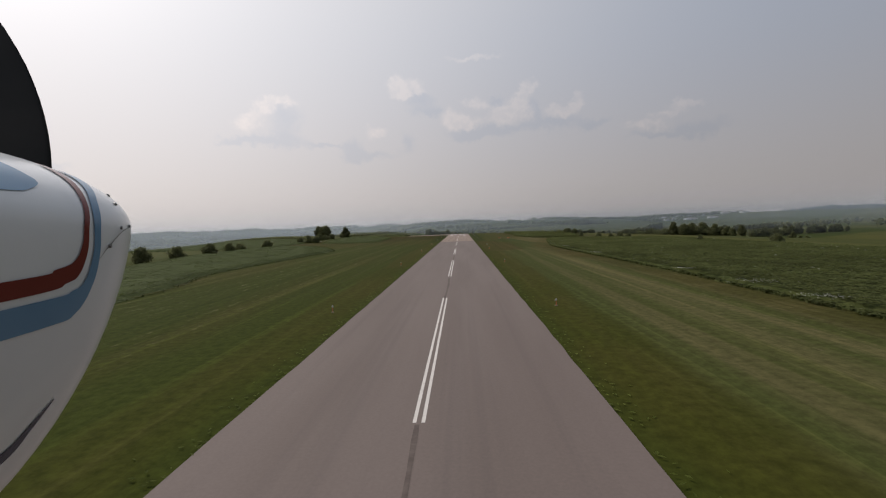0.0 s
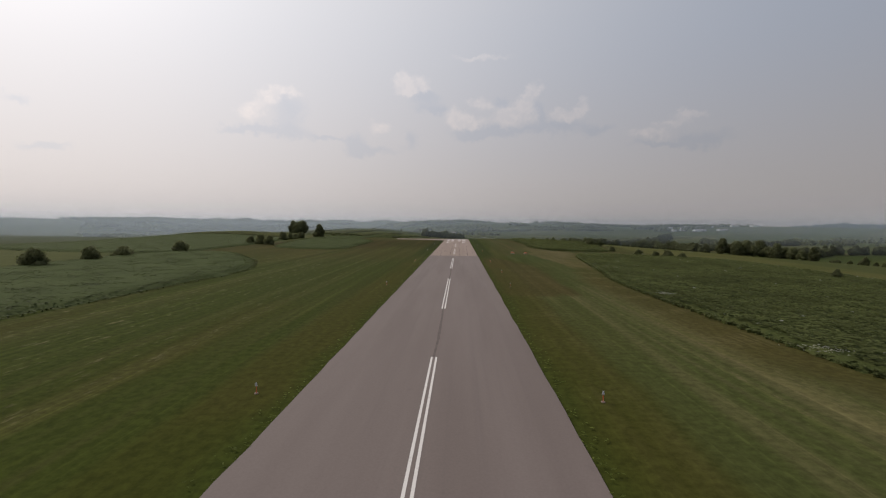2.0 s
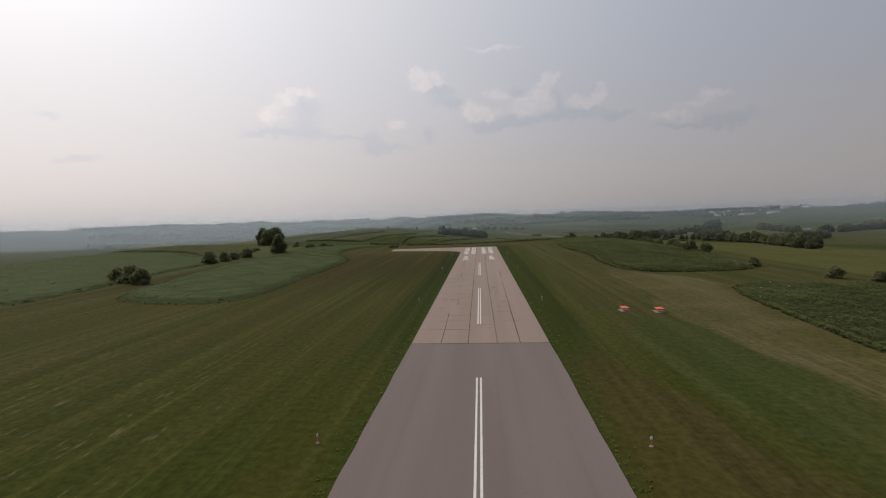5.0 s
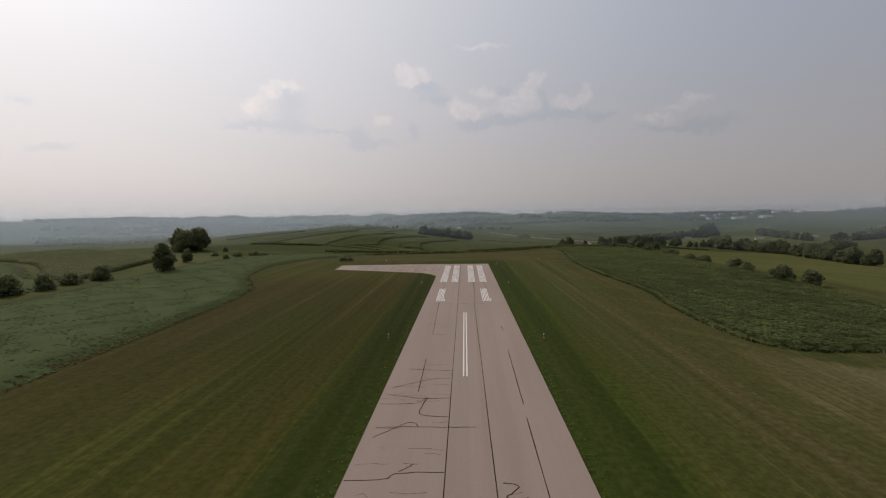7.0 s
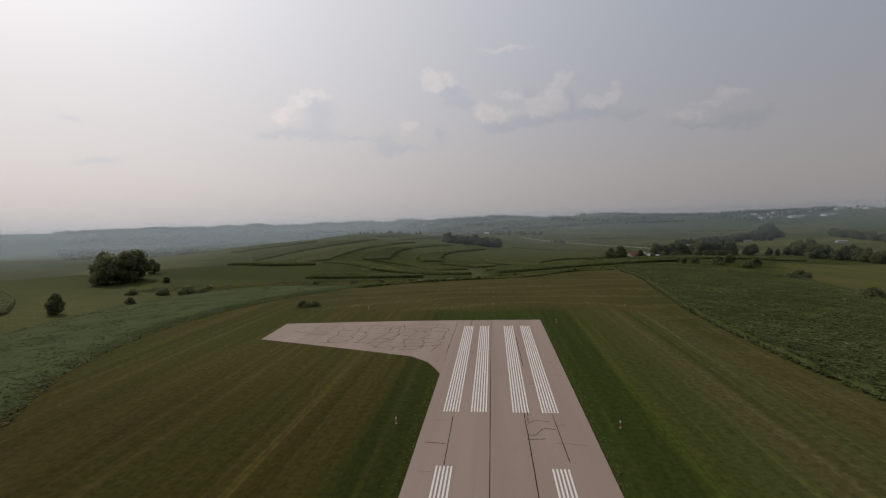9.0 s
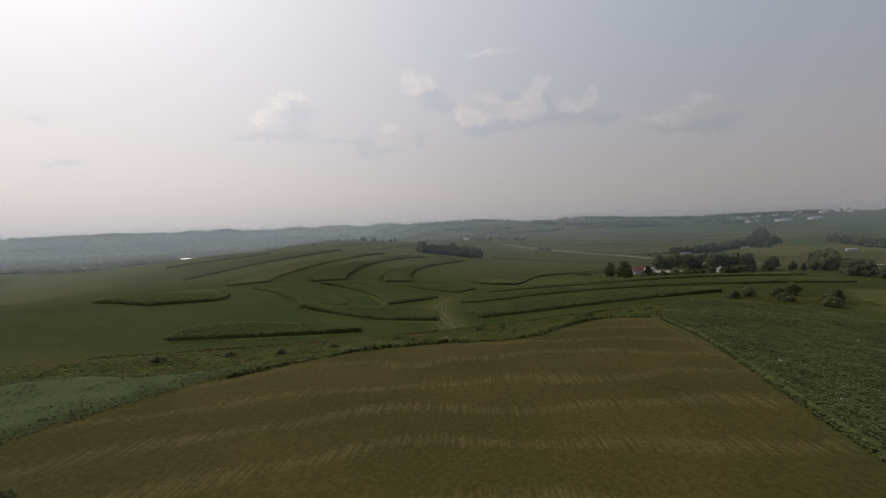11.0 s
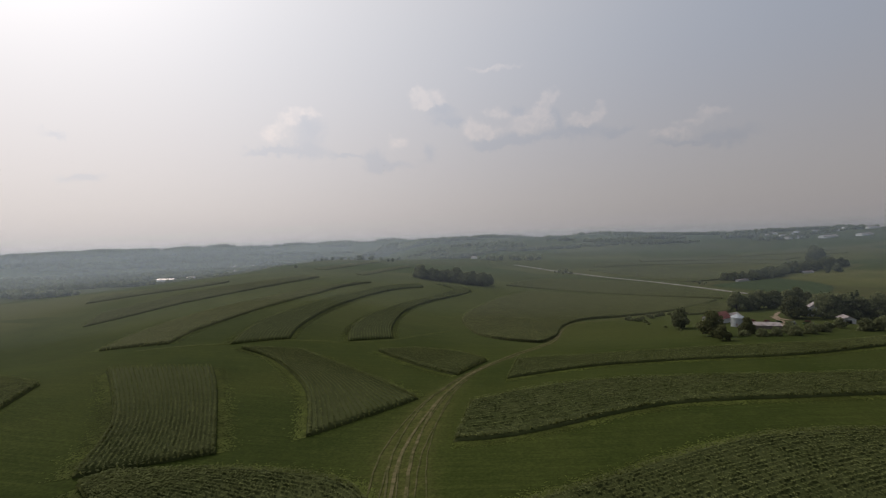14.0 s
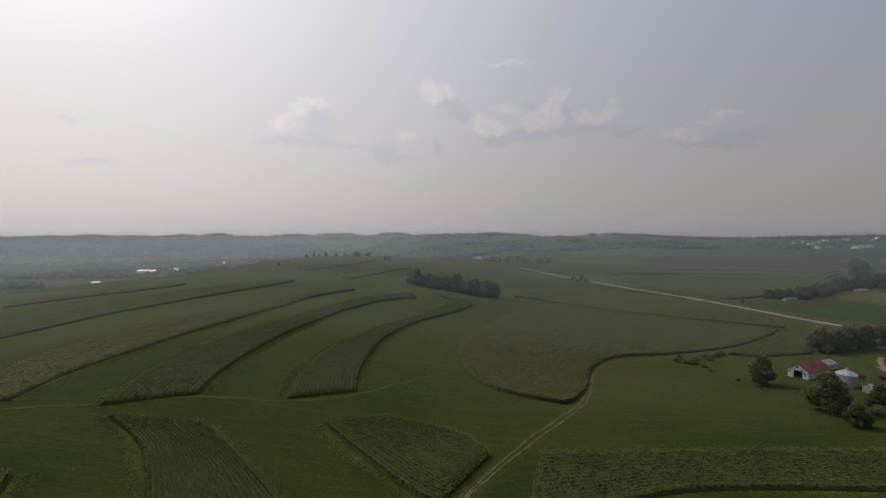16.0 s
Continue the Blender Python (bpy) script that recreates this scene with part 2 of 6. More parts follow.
    # stubble: curved swaths
    wave = n.add("ShaderNodeTexWave")
    wave.wave_type, wave.rings_direction = "RINGS", "Z"
    n.put(wave.inputs["Vector"], n.vec("ADD", at, (-20.0, 30.0, 0.0)))
    n.put(wave.inputs["Scale"], 0.022)
    n.put(wave.inputs["Distortion"], 7.0)
    stub = n.mix(n.ramp(patches, 0.35, 0.65), (0.058, 0.049, 0.016), (0.043, 0.041, 0.012))
    stub = n.mix(n.math("MULTIPLY", n.ramp(n.math("MULTIPLY", wave.outputs[1], lines), 0.36, 0.62), 0.5), stub, (0.105, 0.086, 0.039))
    hay = n.mix(n.ramp(n.noise(at, 0.025, 5.0), 0.35, 0.65), (0.024, 0.033, 0.007), (0.032, 0.041, 0.0095))
    hay = n.mix(n.math("MULTIPLY", n.ramp(n.noise(at, 0.35, 3.0), 0.5, 0.75), 0.4), hay, (0.042, 0.052, 0.013))
    # grass and beans west of the airfield, in the east and up the far slope: colour paled for haze and low-angle sheen
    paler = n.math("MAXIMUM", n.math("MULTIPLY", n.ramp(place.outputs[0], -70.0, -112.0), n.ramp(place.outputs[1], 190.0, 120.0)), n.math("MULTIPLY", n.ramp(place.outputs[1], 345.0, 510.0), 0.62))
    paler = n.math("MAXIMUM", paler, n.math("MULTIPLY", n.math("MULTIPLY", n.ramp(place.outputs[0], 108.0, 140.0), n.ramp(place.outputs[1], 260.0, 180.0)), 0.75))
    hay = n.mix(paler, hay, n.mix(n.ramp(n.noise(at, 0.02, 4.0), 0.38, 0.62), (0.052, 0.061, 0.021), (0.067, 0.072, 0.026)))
    rakes = n.noise(n.scaled(at, (0.035, 0.6, 0.0), 0.4), 1.0, 4.0, 0.6)
    hay = n.mix(n.math("MULTIPLY", n.ramp(rakes, 0.46, 0.62), 0.4), hay, n.mix(1.0, hay, (1.45, 1.40, 1.45), "MULTIPLY"))
    wheels = n.noise(n.scaled(at, (0.07, 1.1, 0.0), -0.22), 1.0, 4.0, 0.7)
    hay = n.mix(n.math("MULTIPLY", n.ramp(wheels, 0.55, 0.66), 0.5), hay, n.mix(1.0, hay, (1.5, 1.42, 1.5), "MULTIPLY"))
    hay = n.mix(n.math("MULTIPLY", n.ramp(wheels, 0.45, 0.33), 0.5), hay, n.mix(1.0, hay, (0.62, 0.66, 0.62), "MULTIPLY"))
    hay = n.mix(n.math("MULTIPLY", n.ramp(n.noise(at, 0.012, 3.0), 0.45, 0.65), 0.35), hay, (0.044, 0.049, 0.012))
    # a mosaic of far fields: hay, maize, stubble
    cells = n.add("ShaderNodeTexVoronoi")
    n.put(cells.inputs["Vector"], n.scaled(at, (0.0042, 0.0085, 0.0), 0.35))
    n.put(cells.inputs["Scale"], 1.0)
    n.put(cells.inputs["Randomness"], 0.8)
    pick = n.add("ShaderNodeSeparateColor")
    n.put(pick.inputs[0], cells.outputs["Color"])
    xyz = n.add("ShaderNodeSeparateXYZ")
    n.put(xyz.inputs[0], at)
    far = n.math("MAXIMUM", n.ramp(xyz.outputs[1], 680.0, 760.0), n.ramp(n.math("ABSOLUTE", xyz.outputs[0]), 290.0, 340.0))
    field = n.mix(n.ramp(pick.outputs[0], 0.35, 0.45), (0.032, 0.046, 0.012), (0.044, 0.052, 0.019))
    field = n.mix(n.ramp(pick.outputs[1], 0.78, 0.82), field, (0.066, 0.068, 0.025))
    hay = n.mix(n.math("MULTIPLY", far, 0.8), hay, field)
    rough_ = n.mix(n.ramp(n.noise(at, 0.12, 5.0, 0.65), 0.38, 0.62), (0.034, 0.048, 0.008), (0.068, 0.062, 0.018))
    stub = n.mix(n.math("MULTIPLY", n.ramp(place.outputs[1], 25.0, -45.0), n.ramp(place.outputs[1], -190.0, -110.0)), stub, n.mix(1.0, stub, (1.32, 1.34, 1.4), "MULTIPLY"))
    c = n.mix(dry, turf, stub)
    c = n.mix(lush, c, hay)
    pale = n.mix(n.ramp(patches, 0.35, 0.65), (0.062, 0.067, 0.020), (0.084, 0.080, 0.028))
    c = n.mix(att.outputs["Alpha"], c, pale)
    c = n.mix(weeds, c, rough_)
    worn = n.add("ShaderNodeAttribute")
    worn.attribute_name = "trodden"
    foot = n.math("MULTIPLY", worn.outputs["Fac"], n.ramp(n.noise(n.scaled(at, (0.9, 0.18, 0.0), 0.08), 1.0, 4.0, 0.7), 0.28, 0.62, 0.35, 1.0))
    c = n.mix(foot, c, n.mix(n.ramp(n.noise(at, 0.5, 4.0), 0.4, 0.6), (0.048, 0.055, 0.015), (0.072, 0.071, 0.024)))
    c = n.mix(1.0, c, (0.97, 0.97, 0.88), "MULTIPLY")
    c = n.mix(0.6, c, n.mix(n.ramp(fine, 0.25, 0.75), (0.28, 0.28, 0.28), (0.76, 0.76, 0.76)), "OVERLAY")
    n.put(b.inputs["Base Color"], c)
    # fine upright blades catch the light at a low angle
    bumped(n, b, n.noise(n.scaled(at, (1.6, 0.35, 1.0)), 1.0, 5.0, 0.7), 0.25, 0.18)
    return m


def paving(name, a, b_, streak, joints=0.0):
    m, n, b = material(name, 0.85, 0.0, 0.3)
    at = position(n)
    broad = n.noise(n.scaled(at, (0.25, 0.02, 0.2)), 1.0, 4.0)
    c = n.mix(n.ramp(broad, 0.3, 0.7), a, b_)
    tyre = n.noise(n.scaled(at, (0.8, 0.008, 0.2)), 1.0, 3.0, 0.6)
    c = n.mix(n.math("MULTIPLY", n.ramp(tyre, 0.52, 0.70), streak), c, (0.075, 0.062, 0.060))
    c = n.mix(0.25, c, n.mix(n.noise(at, 7.0, 3.0), (0.25, 0.25, 0.25), (0.78, 0.78, 0.78)), "OVERLAY")
    stain = n.noise(at, 0.5, 5.0, 0.7)
    c = n.mix(n.math("MULTIPLY", n.ramp(stain, 0.62, 0.8), 0.35), c, (0.09, 0.075, 0.07))
    n.put(b.inputs["Base Color"], c)
    bumped(n, b, n.noise(at, 14.0, 3.0), 0.3, 0.01)
    return m


def worn_paint(name, colour, under, amount=0.25):
    m, n, b = material(name, 0.7)
    at = position(n)
    f = n.ramp(n.noise(at, 2.4, 6.0, 0.7), 0.55, 0.72)
    n.put(b.inputs["Base Color"], n.mix(n.math("MULTIPLY", f, amount), n.mix(n.noise(at, 0.4), colour, tuple(v * 0.86 for v in colour)), under))
    return m


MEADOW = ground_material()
ASPHALT = paving("asphalt", (0.138, 0.108, 0.096), (0.160, 0.127, 0.114), 0.17)
CONCRETE = paving("concrete", (0.224, 0.164, 0.132), (0.250, 0.188, 0.154), 0.10)
PAINT = worn_paint("runway paint", (0.66, 0.62, 0.58), (0.17, 0.14, 0.13), 0.4)
TAR = speckled("tar", (0.008, 0.007, 0.006), (0.018, 0.015, 0.013), 1.2, 0.95, 0.0, 0.0, 0.0, 0.0, 0.03)
SEAL = speckled("faded seam filler", (0.088, 0.068, 0.060), (0.120, 0.094, 0.083), 0.8, 0.9, 5.0)
GRAVEL = speckled("gravel", (0.16, 0.145, 0.12), (0.23, 0.21, 0.175), 0.15, 0.95, 2.0)
DIRT = speckled("bare soil", (0.14, 0.10, 0.065), (0.22, 0.165, 0.11), 0.3, 0.95, 2.5, 0.05)
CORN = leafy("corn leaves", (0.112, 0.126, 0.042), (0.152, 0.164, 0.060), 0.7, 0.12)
# two copies of the corn body: lighter far off, darkened near for row shade
CORN_FAR_LIGHT = speckled("corn body, lighter far copy", (0.056, 0.060, 0.023), (0.072, 0.074, 0.030), 0.15, 0.95, 0.0, 0.0, 0.0, 0.0, 0.04)
CORN_ROW_SHADE = speckled("corn body darkened for row shade", (0.040, 0.048, 0.016), (0.053, 0.060, 0.022), 0.15, 0.95, 0.0, 0.0, 0.0, 0.0, 0.04)
SOY = leafy("soybean leaves", (0.070, 0.087, 0.031), (0.088, 0.106, 0.040), 0.65, 0.12)
WEED = leafy("tall weeds", (0.098, 0.114, 0.041), (0.134, 0.148, 0.056), 0.75, 0.2)
MARGIN = leafy("long margin grass", (0.090, 0.112, 0.022), (0.124, 0.142, 0.036), 0.8, 0.25)
DRYGRASS = leafy("dry grass", (0.080, 0.076, 0.022), (0.115, 0.100, 0.036), 0.8, 0.25)
BLOOM = leafy("white umbels", (0.42, 0.42, 0.36), (0.55, 0.55, 0.48), 0.8, 0.1)
LEAF = leafy("tree leaves", (0.122, 0.134, 0.062), (0.172, 0.180, 0.088), 0.65, 0.2)
LEAF_WARM = leafy("yellowing tree leaves", (0.075, 0.084, 0.032), (0.125, 0.125, 0.05), 0.65, 0.2)
LEAF_PINE = leafy("spruce needles", (0.044, 0.060, 0.032), (0.070, 0.086, 0.044), 0.7, 0.2)
BARK = speckled("bark", (0.05, 0.04, 0.03), (0.09, 0.075, 0.06), 3.0, 0.95, 9.0, 0.03)
WHITE_WALL = speckled("white painted boards", (0.36, 0.36, 0.36), (0.48, 0.48, 0.47), 0.6, 0.6, 6.0)
WHITE_FAR = speckled("bright white paint", (0.66, 0.66, 0.65), (0.78, 0.78, 0.76), 0.3, 0.6)
ROOF_RED = speckled("rusty red roof", (0.12, 0.036, 0.028), (0.19, 0.07, 0.055), 0.4, 0.6, 3.0)
ROOF_GREY = speckled("weathered metal roof", (0.20, 0.16, 0.15), (0.36, 0.31, 0.29), 0.5, 0.5, 3.0, 0.0, 0.3)
GALV = speckled("galvanised steel", (0.30, 0.32, 0.34), (0.42, 0.44, 0.45), 0.5, 0.4, 4.0, 0.0, 0.5)
GRASS_LANE = speckled("trodden grass lane", (0.038, 0.047, 0.010), (0.054, 0.060, 0.016), 0.25, 0.95, 2.0, 0.05, 0.0, 0.0, 0.04)
TAN_LANE = speckled("tan trodden lane", (0.054, 0.054, 0.018), (0.122, 0.104, 0.054), 0.45, 0.95, 1.4, 0.05, 0.0, 0.0, 0.04)
RUT = speckled("faint wheel rut", (0.046, 0.050, 0.015), (0.088, 0.080, 0.036), 0.5, 0.95, 1.4, 0.05, 0.0, 0.0, 0.04)
GLASS = material("window glass", 0.08, 0.0, 0.6)[0]
GLASS.node_tree.nodes["Principled BSDF"].inputs["Base Color"].default_value = (0.03, 0.035, 0.04, 1)
ORANGE = speckled("orange enamel", (0.60, 0.115, 0.045), (0.68, 0.15, 0.06), 4.0, 0.45)
POST = speckled("grey wooden pole", (0.13, 0.11, 0.09), (0.2, 0.17, 0.14), 2.0, 0.9)
MACHINE_RED = speckled("faded red machinery", (0.13, 0.05, 0.035), (0.10, 0.055, 0.04), 2.0, 0.6)
MACHINE_GREEN = speckled("faded green machinery", (0.04, 0.10, 0.03), (0.06, 0.08, 0.04), 2.0, 0.6)
# blue of distant haze is mixed into this woodland colour
FAR_WOOD = speckled("far woods tinted haze blue", (0.022, 0.032, 0.034), (0.036, 0.046, 0.048), 0.012, 1.0, 0.05)
ENAMEL = speckled("white aircraft enamel", (0.66, 0.68, 0.70), (0.72, 0.74, 0.75), 1.5, 0.22, 0.0, 0.0, 0.0, 0.0, 0.5)
ENAMEL_RED = speckled("dark red enamel", (0.145, 0.028, 0.024), (0.175, 0.034, 0.029), 2.0, 0.25)
ENAMEL_BLUE = speckled("light blue enamel", (0.12, 0.23, 0.36), (0.15, 0.27, 0.40), 2.0, 0.25)
ENAMEL_NAVY = speckled("navy enamel", (0.02, 0.028, 0.06), (0.03, 0.04, 0.075), 2.0, 0.25)
BLADE = speckled("black propeller paint", (0.006, 0.006, 0.006), (0.012, 0.011, 0.010), 3.0, 0.6)
STEEL = speckled("screw steel", (0.15, 0.15, 0.15), (0.25, 0.25, 0.25), 8.0, 0.4, 0.0, 0.0, 0.9)


# ---- the lie of the land ----
HILL_HEIGHTS = [8.2, -0.2, 0.7, 6.0, 5.2, -1.1, 0.5, 5.6, 5.0, 0.8, -2.1, 1.6, -0.5, -0.2, -2.1, -0.8, 6.2, 3.9, 5.3, -5.0, -2.9, -0.9, -0.5, -4.6, 5.6, -3.1, 2.0, 1.7, 2.2, 0.1, -0.2, 4.3, 12.1, -2.0, -4.7, -0.2, 9.2, 12.3, 3.5, -4.4, -4.3, -1.4, -9.7, 13.4, 9.6, -11.1, -11.7, -1.9, -5.5, 4.6, -3.9, -0.7]
HILL_PLACES = ([(x, y, 230, 260) for y in (-900, -500, -200) for x in (-420, -130, 170, 480)] + [(x, y, 110, 120) for y in (0, 170) for x in (-230, -110, 110, 230)]
               + [(x, y, 80, 80) for y in (170, 260, 350, 450) for x in (-130, -40, 50, 140)] + [(x, 600, 130, 130) for x in (-350, -200, -60, 60, 250, 450)]
               + [(x, 850, 190, 190) for x in (-550, -300, -120, 60, 380, 750)] + [(x, 1250, 350, 350) for x in (-700, -150, 400, 1000)])


def smooth(v):
    v = np.clip(v, 0, 1)
    return v * v * (3 - 2 * v)


def land(x, y):
    """Height of the ground: a ridge that carries the runway, a valley beyond it, low hills all round."""
    x, y = np.asarray(x, float), np.asarray(y, float)
    h = -22 + 22 / (1 + np.exp(np.clip((y - 260) / 70, -40, 40))) * np.exp(-np.minimum((np.abs(x + 20) / 330) ** 4, 60))
    for (cx, cy, rx, ry), a in zip(HILL_PLACES, HILL_HEIGHTS):
        h = h + a * np.exp(-((x - cx) / rx) ** 2 - ((y - cy) / ry) ** 2)
    # the strip hill's long crest, and the deep valley west of it and behind it
    h = h + 8 * np.exp(-((x + 300) / 80) ** 2 - ((y - 1050) / 150) ** 2)
    west = smooth((-335 - x) / 190) * smooth((y - 640) / 160)
    behind = smooth((y - 1170) / 150) * smooth((90 - x) / 160)
    low = 1 - (1 - west) * (1 - behind)
    h = h * (1 - low) - 42 * low
    # the rim of the landscape: a ring of low hills, falling away behind
    r = np.hypot(x, y - 250)
    left, side = smooth((-120 - x) / 350), smooth((x - 350) / 500)
    rim = 19 + 3.0 * np.sin(x / 170 + 1.0) * np.cos(y / 230) + 2.0 * np.sin(x / 75 + y / 120) - 9 * side
    up = smooth((r - 980 - 420 * left - 120 * side) / 540)
    h = h * (1 - up) + rim * up
    away = smooth((r - 1580 - 420 * left - 480 * side) / 700)
    h = h * (1 - away) - 45 * away
    flat = smooth((60 - np.abs(x)) / 35) * smooth((130 - y) / 40)
    return h * (1 - flat)


def landz(x, y):
    return float(land(x, y))


def inside(px, py, loop):
    """Which points lie inside a closed line."""
    hit = np.zeros(np.shape(px), bool)
    n = len(loop)
    for i in range(n):
        (x0, y0), (x1, y1) = loop[i], loop[(i + 1) % n]
        if y0 != y1:
            hit ^= ((y0 > py) != (y1 > py)) & (px < (x1 - x0) * (py - y0) / (y1 - y0) + x0)
    return hit


def eased(points, steps=6, closed=False):
    """A smooth line through the points."""
    p = np.array(points, float)
    n = len(p)
    out = []
    for i in range(n if closed else n - 1):
        if closed:
            a, b, c, d = p[(i - 1) % n], p[i], p[(i + 1) % n], p[(i + 2) % n]
        else:
            a, b, c, d = p[max(i - 1, 0)], p[i], p[i + 1], p[min(i + 2, n - 1)]
        for k in range(steps):
            t = k / steps
            out.append(0.5 * (2 * b + (c - a) * t + (2 * a - 5 * b + 4 * c - d) * t * t + (3 * b - a - 3 * c + d) * t ** 3))
    if not closed:
        out.append(p[-1])
    return np.array(out)


def mesh_of(name, verts, faces, mats, index=None, shade=False):
    me = bpy.data.meshes.new(name)
    verts, faces = np.asarray(verts, float), np.asarray(faces, int)
    me.from_pydata(verts.tolist(), [], faces.tolist())
    for m in mats:
        me.materials.append(m)
    if index is not None:
        me.polygons.foreach_set("material_index", np.asarray(index, np.int32))
    if shade:
        me.polygons.foreach_set("use_smooth", np.ones(len(me.polygons), bool))
    me.update()
    return me


def part(name, bm, mat, parent=None, label="", smooth_faces=False):
    """Links a bmesh as one mesh object under its thing."""
    me = bpy.data.meshes.new(name)
    if smooth_faces:
        for f in bm.faces:
            f.smooth = True
    bm.to_mesh(me)
    bm.free()
    me.materials.append(mat)
    ob = new(name, me)
    if parent:
        ob.parent = parent
    return tagged(ob, label) if label else ob


def box(bm, x0, x1, y0, y1, z0, z1, m=None):
    vs = [bm.verts.new((x, y, z)) for z in (z0, z1) for y in (y0, y1) for x in (x0, x1)]
    for q in ((0, 2, 3, 1), (4, 5, 7, 6), (0, 1, 5, 4), (2, 6, 7, 3), (0, 4, 6, 2), (1, 3, 7, 5)):
        bm.faces.new([vs[i] for i in q])
    if m is not None:
        bmesh.ops.transform(bm, matrix=m, verts=vs)
    return vs


def prism(bm, outline, z0, z1):
    """An upright block over a plan outline."""
    lo = [bm.verts.new((x, y, z0)) for x, y in outline]
    hi = [bm.verts.new((x, y, z1)) for x, y in outline]
    n = len(outline)
    bm.faces.new(hi)
    bm.faces.new(lo[::-1])
    for i in range(n):
        bm.faces.new((lo[i], lo[(i + 1) % n], hi[(i + 1) % n], hi[i]))


def tube(bm, a, b, ra, rb, sides=7, caps=True):
    a, b = Vector(a), Vector(b)
    q = (b - a).to_track_quat("Z", "Y")
    rings = []
    for p, r in ((a, ra), (b, rb)):
        rings.append([bm.verts.new(p + q @ Vector((r * math.cos(k * math.tau / sides), r * math.sin(k * math.tau / sides), 0))) for k in range(sides)])
    for k in range(sides):
        bm.faces.new((rings[0][k], rings[0][(k + 1) % sides], rings[1][(k + 1) % sides], rings[1][k]))
    if caps:
        bm.faces.new(rings[1])
        bm.faces.new(rings[0][::-1])


# ---- ground sheet ----
def stops(edges):
    out = [edges[0][0]]
    for a, b, step in edges:
        n = max(1, round((b - a) / step))
        out += [a + (b - a) * (k + 1) / n for k in range(n)]
    return np.array(out)


HAYFIELD = [(-34, 166), (-27, 172), (-10, 178), (13, 181), (29, 197), (42, 205), (54, 204), (54, 177), (51, 150), (46, 110), (43, 92), (20, 98), (-35, 98), (-58, 110), (-66, 118), (-52, 148)]
CREEK = [(-120, 150), (-90, 158), (-61, 173), (-38, 184), (-22, 190), (7, 202), (45, 218), (78, 231), (110, 245), (150, 262), (150, 236), (110, 228), (70, 222), (56, 204), (42, 206), (29, 198), (13, 182), (-10, 179), (-27, 173), (-47, 165), (-56, 150), (-70, 135), (-98, 135), (-125, 130)]
VALLEY_HAY = [(-420, 200), (-200, 175), (-120, 168), (-90, 164), (-61, 176), (-38, 187), (-22, 193), (7, 205), (45, 221), (78, 234), (110, 247), (170, 270), (260, 330), (300, 480), (260, 640), (200, 880), (40, 900), (-100, 1000), (-300, 1050), (-480, 800), (-480, 400)]
FAR_PASTURE = [(108, -60), (112, 60), (108, 110), (126, 175), (140, 235), (180, 290), (290, 330), (300, 100), (190, 85), (180, 10), (150, -70)]
PALE_FIELD = [(372, 770), (500, 822), (580, 760), (400, 640), (348, 648)]
DRY_STRIP = [(10, -265), (15, -265), (20, -200), (30, -140), (46, -108), (56, -60), (45, -36), (66, -39), (92, -30), (96, -42), (70, -62), (50, -80), (34, -112), (11, -150)]
DRY_EDGE = [(46, -34), (44, 10), (43, 60), (42, 95), (36, 95), (35, 60), (33, 10), (30, -60), (34, -104), (44, -108)]

DRY_MARGIN = [(29, -420), (31, -304), (31, -265), (29, -200), (30, -168), (34, -146), (39, -115), (50, -70), (58, -46), (62, -46), (46, -112), (41, -144), (37, -168), (36, -200), (38, -265), (37, -304), (35, -420)]
PALE_FIELDS = [PALE_FIELD, [(300, 60), (420, 190), (560, 290), (640, 250), (480, 60), (360, -40)], [(113, -420), (113, -200), (116, -145), (121, -105), (127, -62), (112, -46), (126, -30), (150, -8), (166, 6), (168, -40), (152, -100), (143, -135), (138, -200), (138, -420)], [(402, 832), (480, 845), (508, 763), (393, 622), (352, 624), (345, 683)], [(509, 726), (600, 790), (673, 837), (590, 720), (507, 628), (450, 621)], [(520, 1010), (640, 1040), (700, 980), (610, 930)], [(-20, 1090), (120, 1130), (140, 1080), (20, 1050)], [(150, 1180), (330, 1200), (340, 1140), (180, 1120)]]

xs = stops([(-4900, -1500, 170), (-1500, -500, 50), (-500, -180, 14), (-180, 180, 3), (180, 600, 14), (600, 1500, 50), (1500, 4900, 170)])
ys = stops([(-4600, -1200, 200), (-1200, -420, 40), (-420, -345, 8), (-345, 470, 3), (470, 900, 9), (900, 1600, 30), (1600, 4900, 120)])
gx, gy = np.meshgrid(xs, ys)
gz = land(gx, gy)
# the ground lies a little under the paving
under = smooth((11 - np.abs(gx)) / 1.5) * (gy < 90)
gz = gz - 0.10 * np.clip(under, 0, 1)
nx, ny = len(xs), len(ys)
quad = np.arange(nx * ny).reshape(ny, nx)
faces = np.stack([quad[:-1, :-1], quad[:-1, 1:], quad[1:, 1:], quad[1:, :-1]], -1).reshape(-1, 4)
ground = new("ground", mesh_of("ground", np.stack([gx, gy, gz], -1).reshape(-1, 3), faces, [MEADOW], shade=True))
tagged(ground, "mown airfield turf, hay stubble and rolling farmland to the horizon", "ground", kind="structure")
cover = np.zeros((ny, nx, 4), np.float32)


def blurred(a):
    b = a.astype(np.float32)
    b[1:-1, 1:-1] = (a[1:-1, 1:-1] * 2.0 + a[:-2, 1:-1] + a[2:, 1:-1] + a[1:-1, :-2] + a[1:-1, 2:]) / 6
    return b


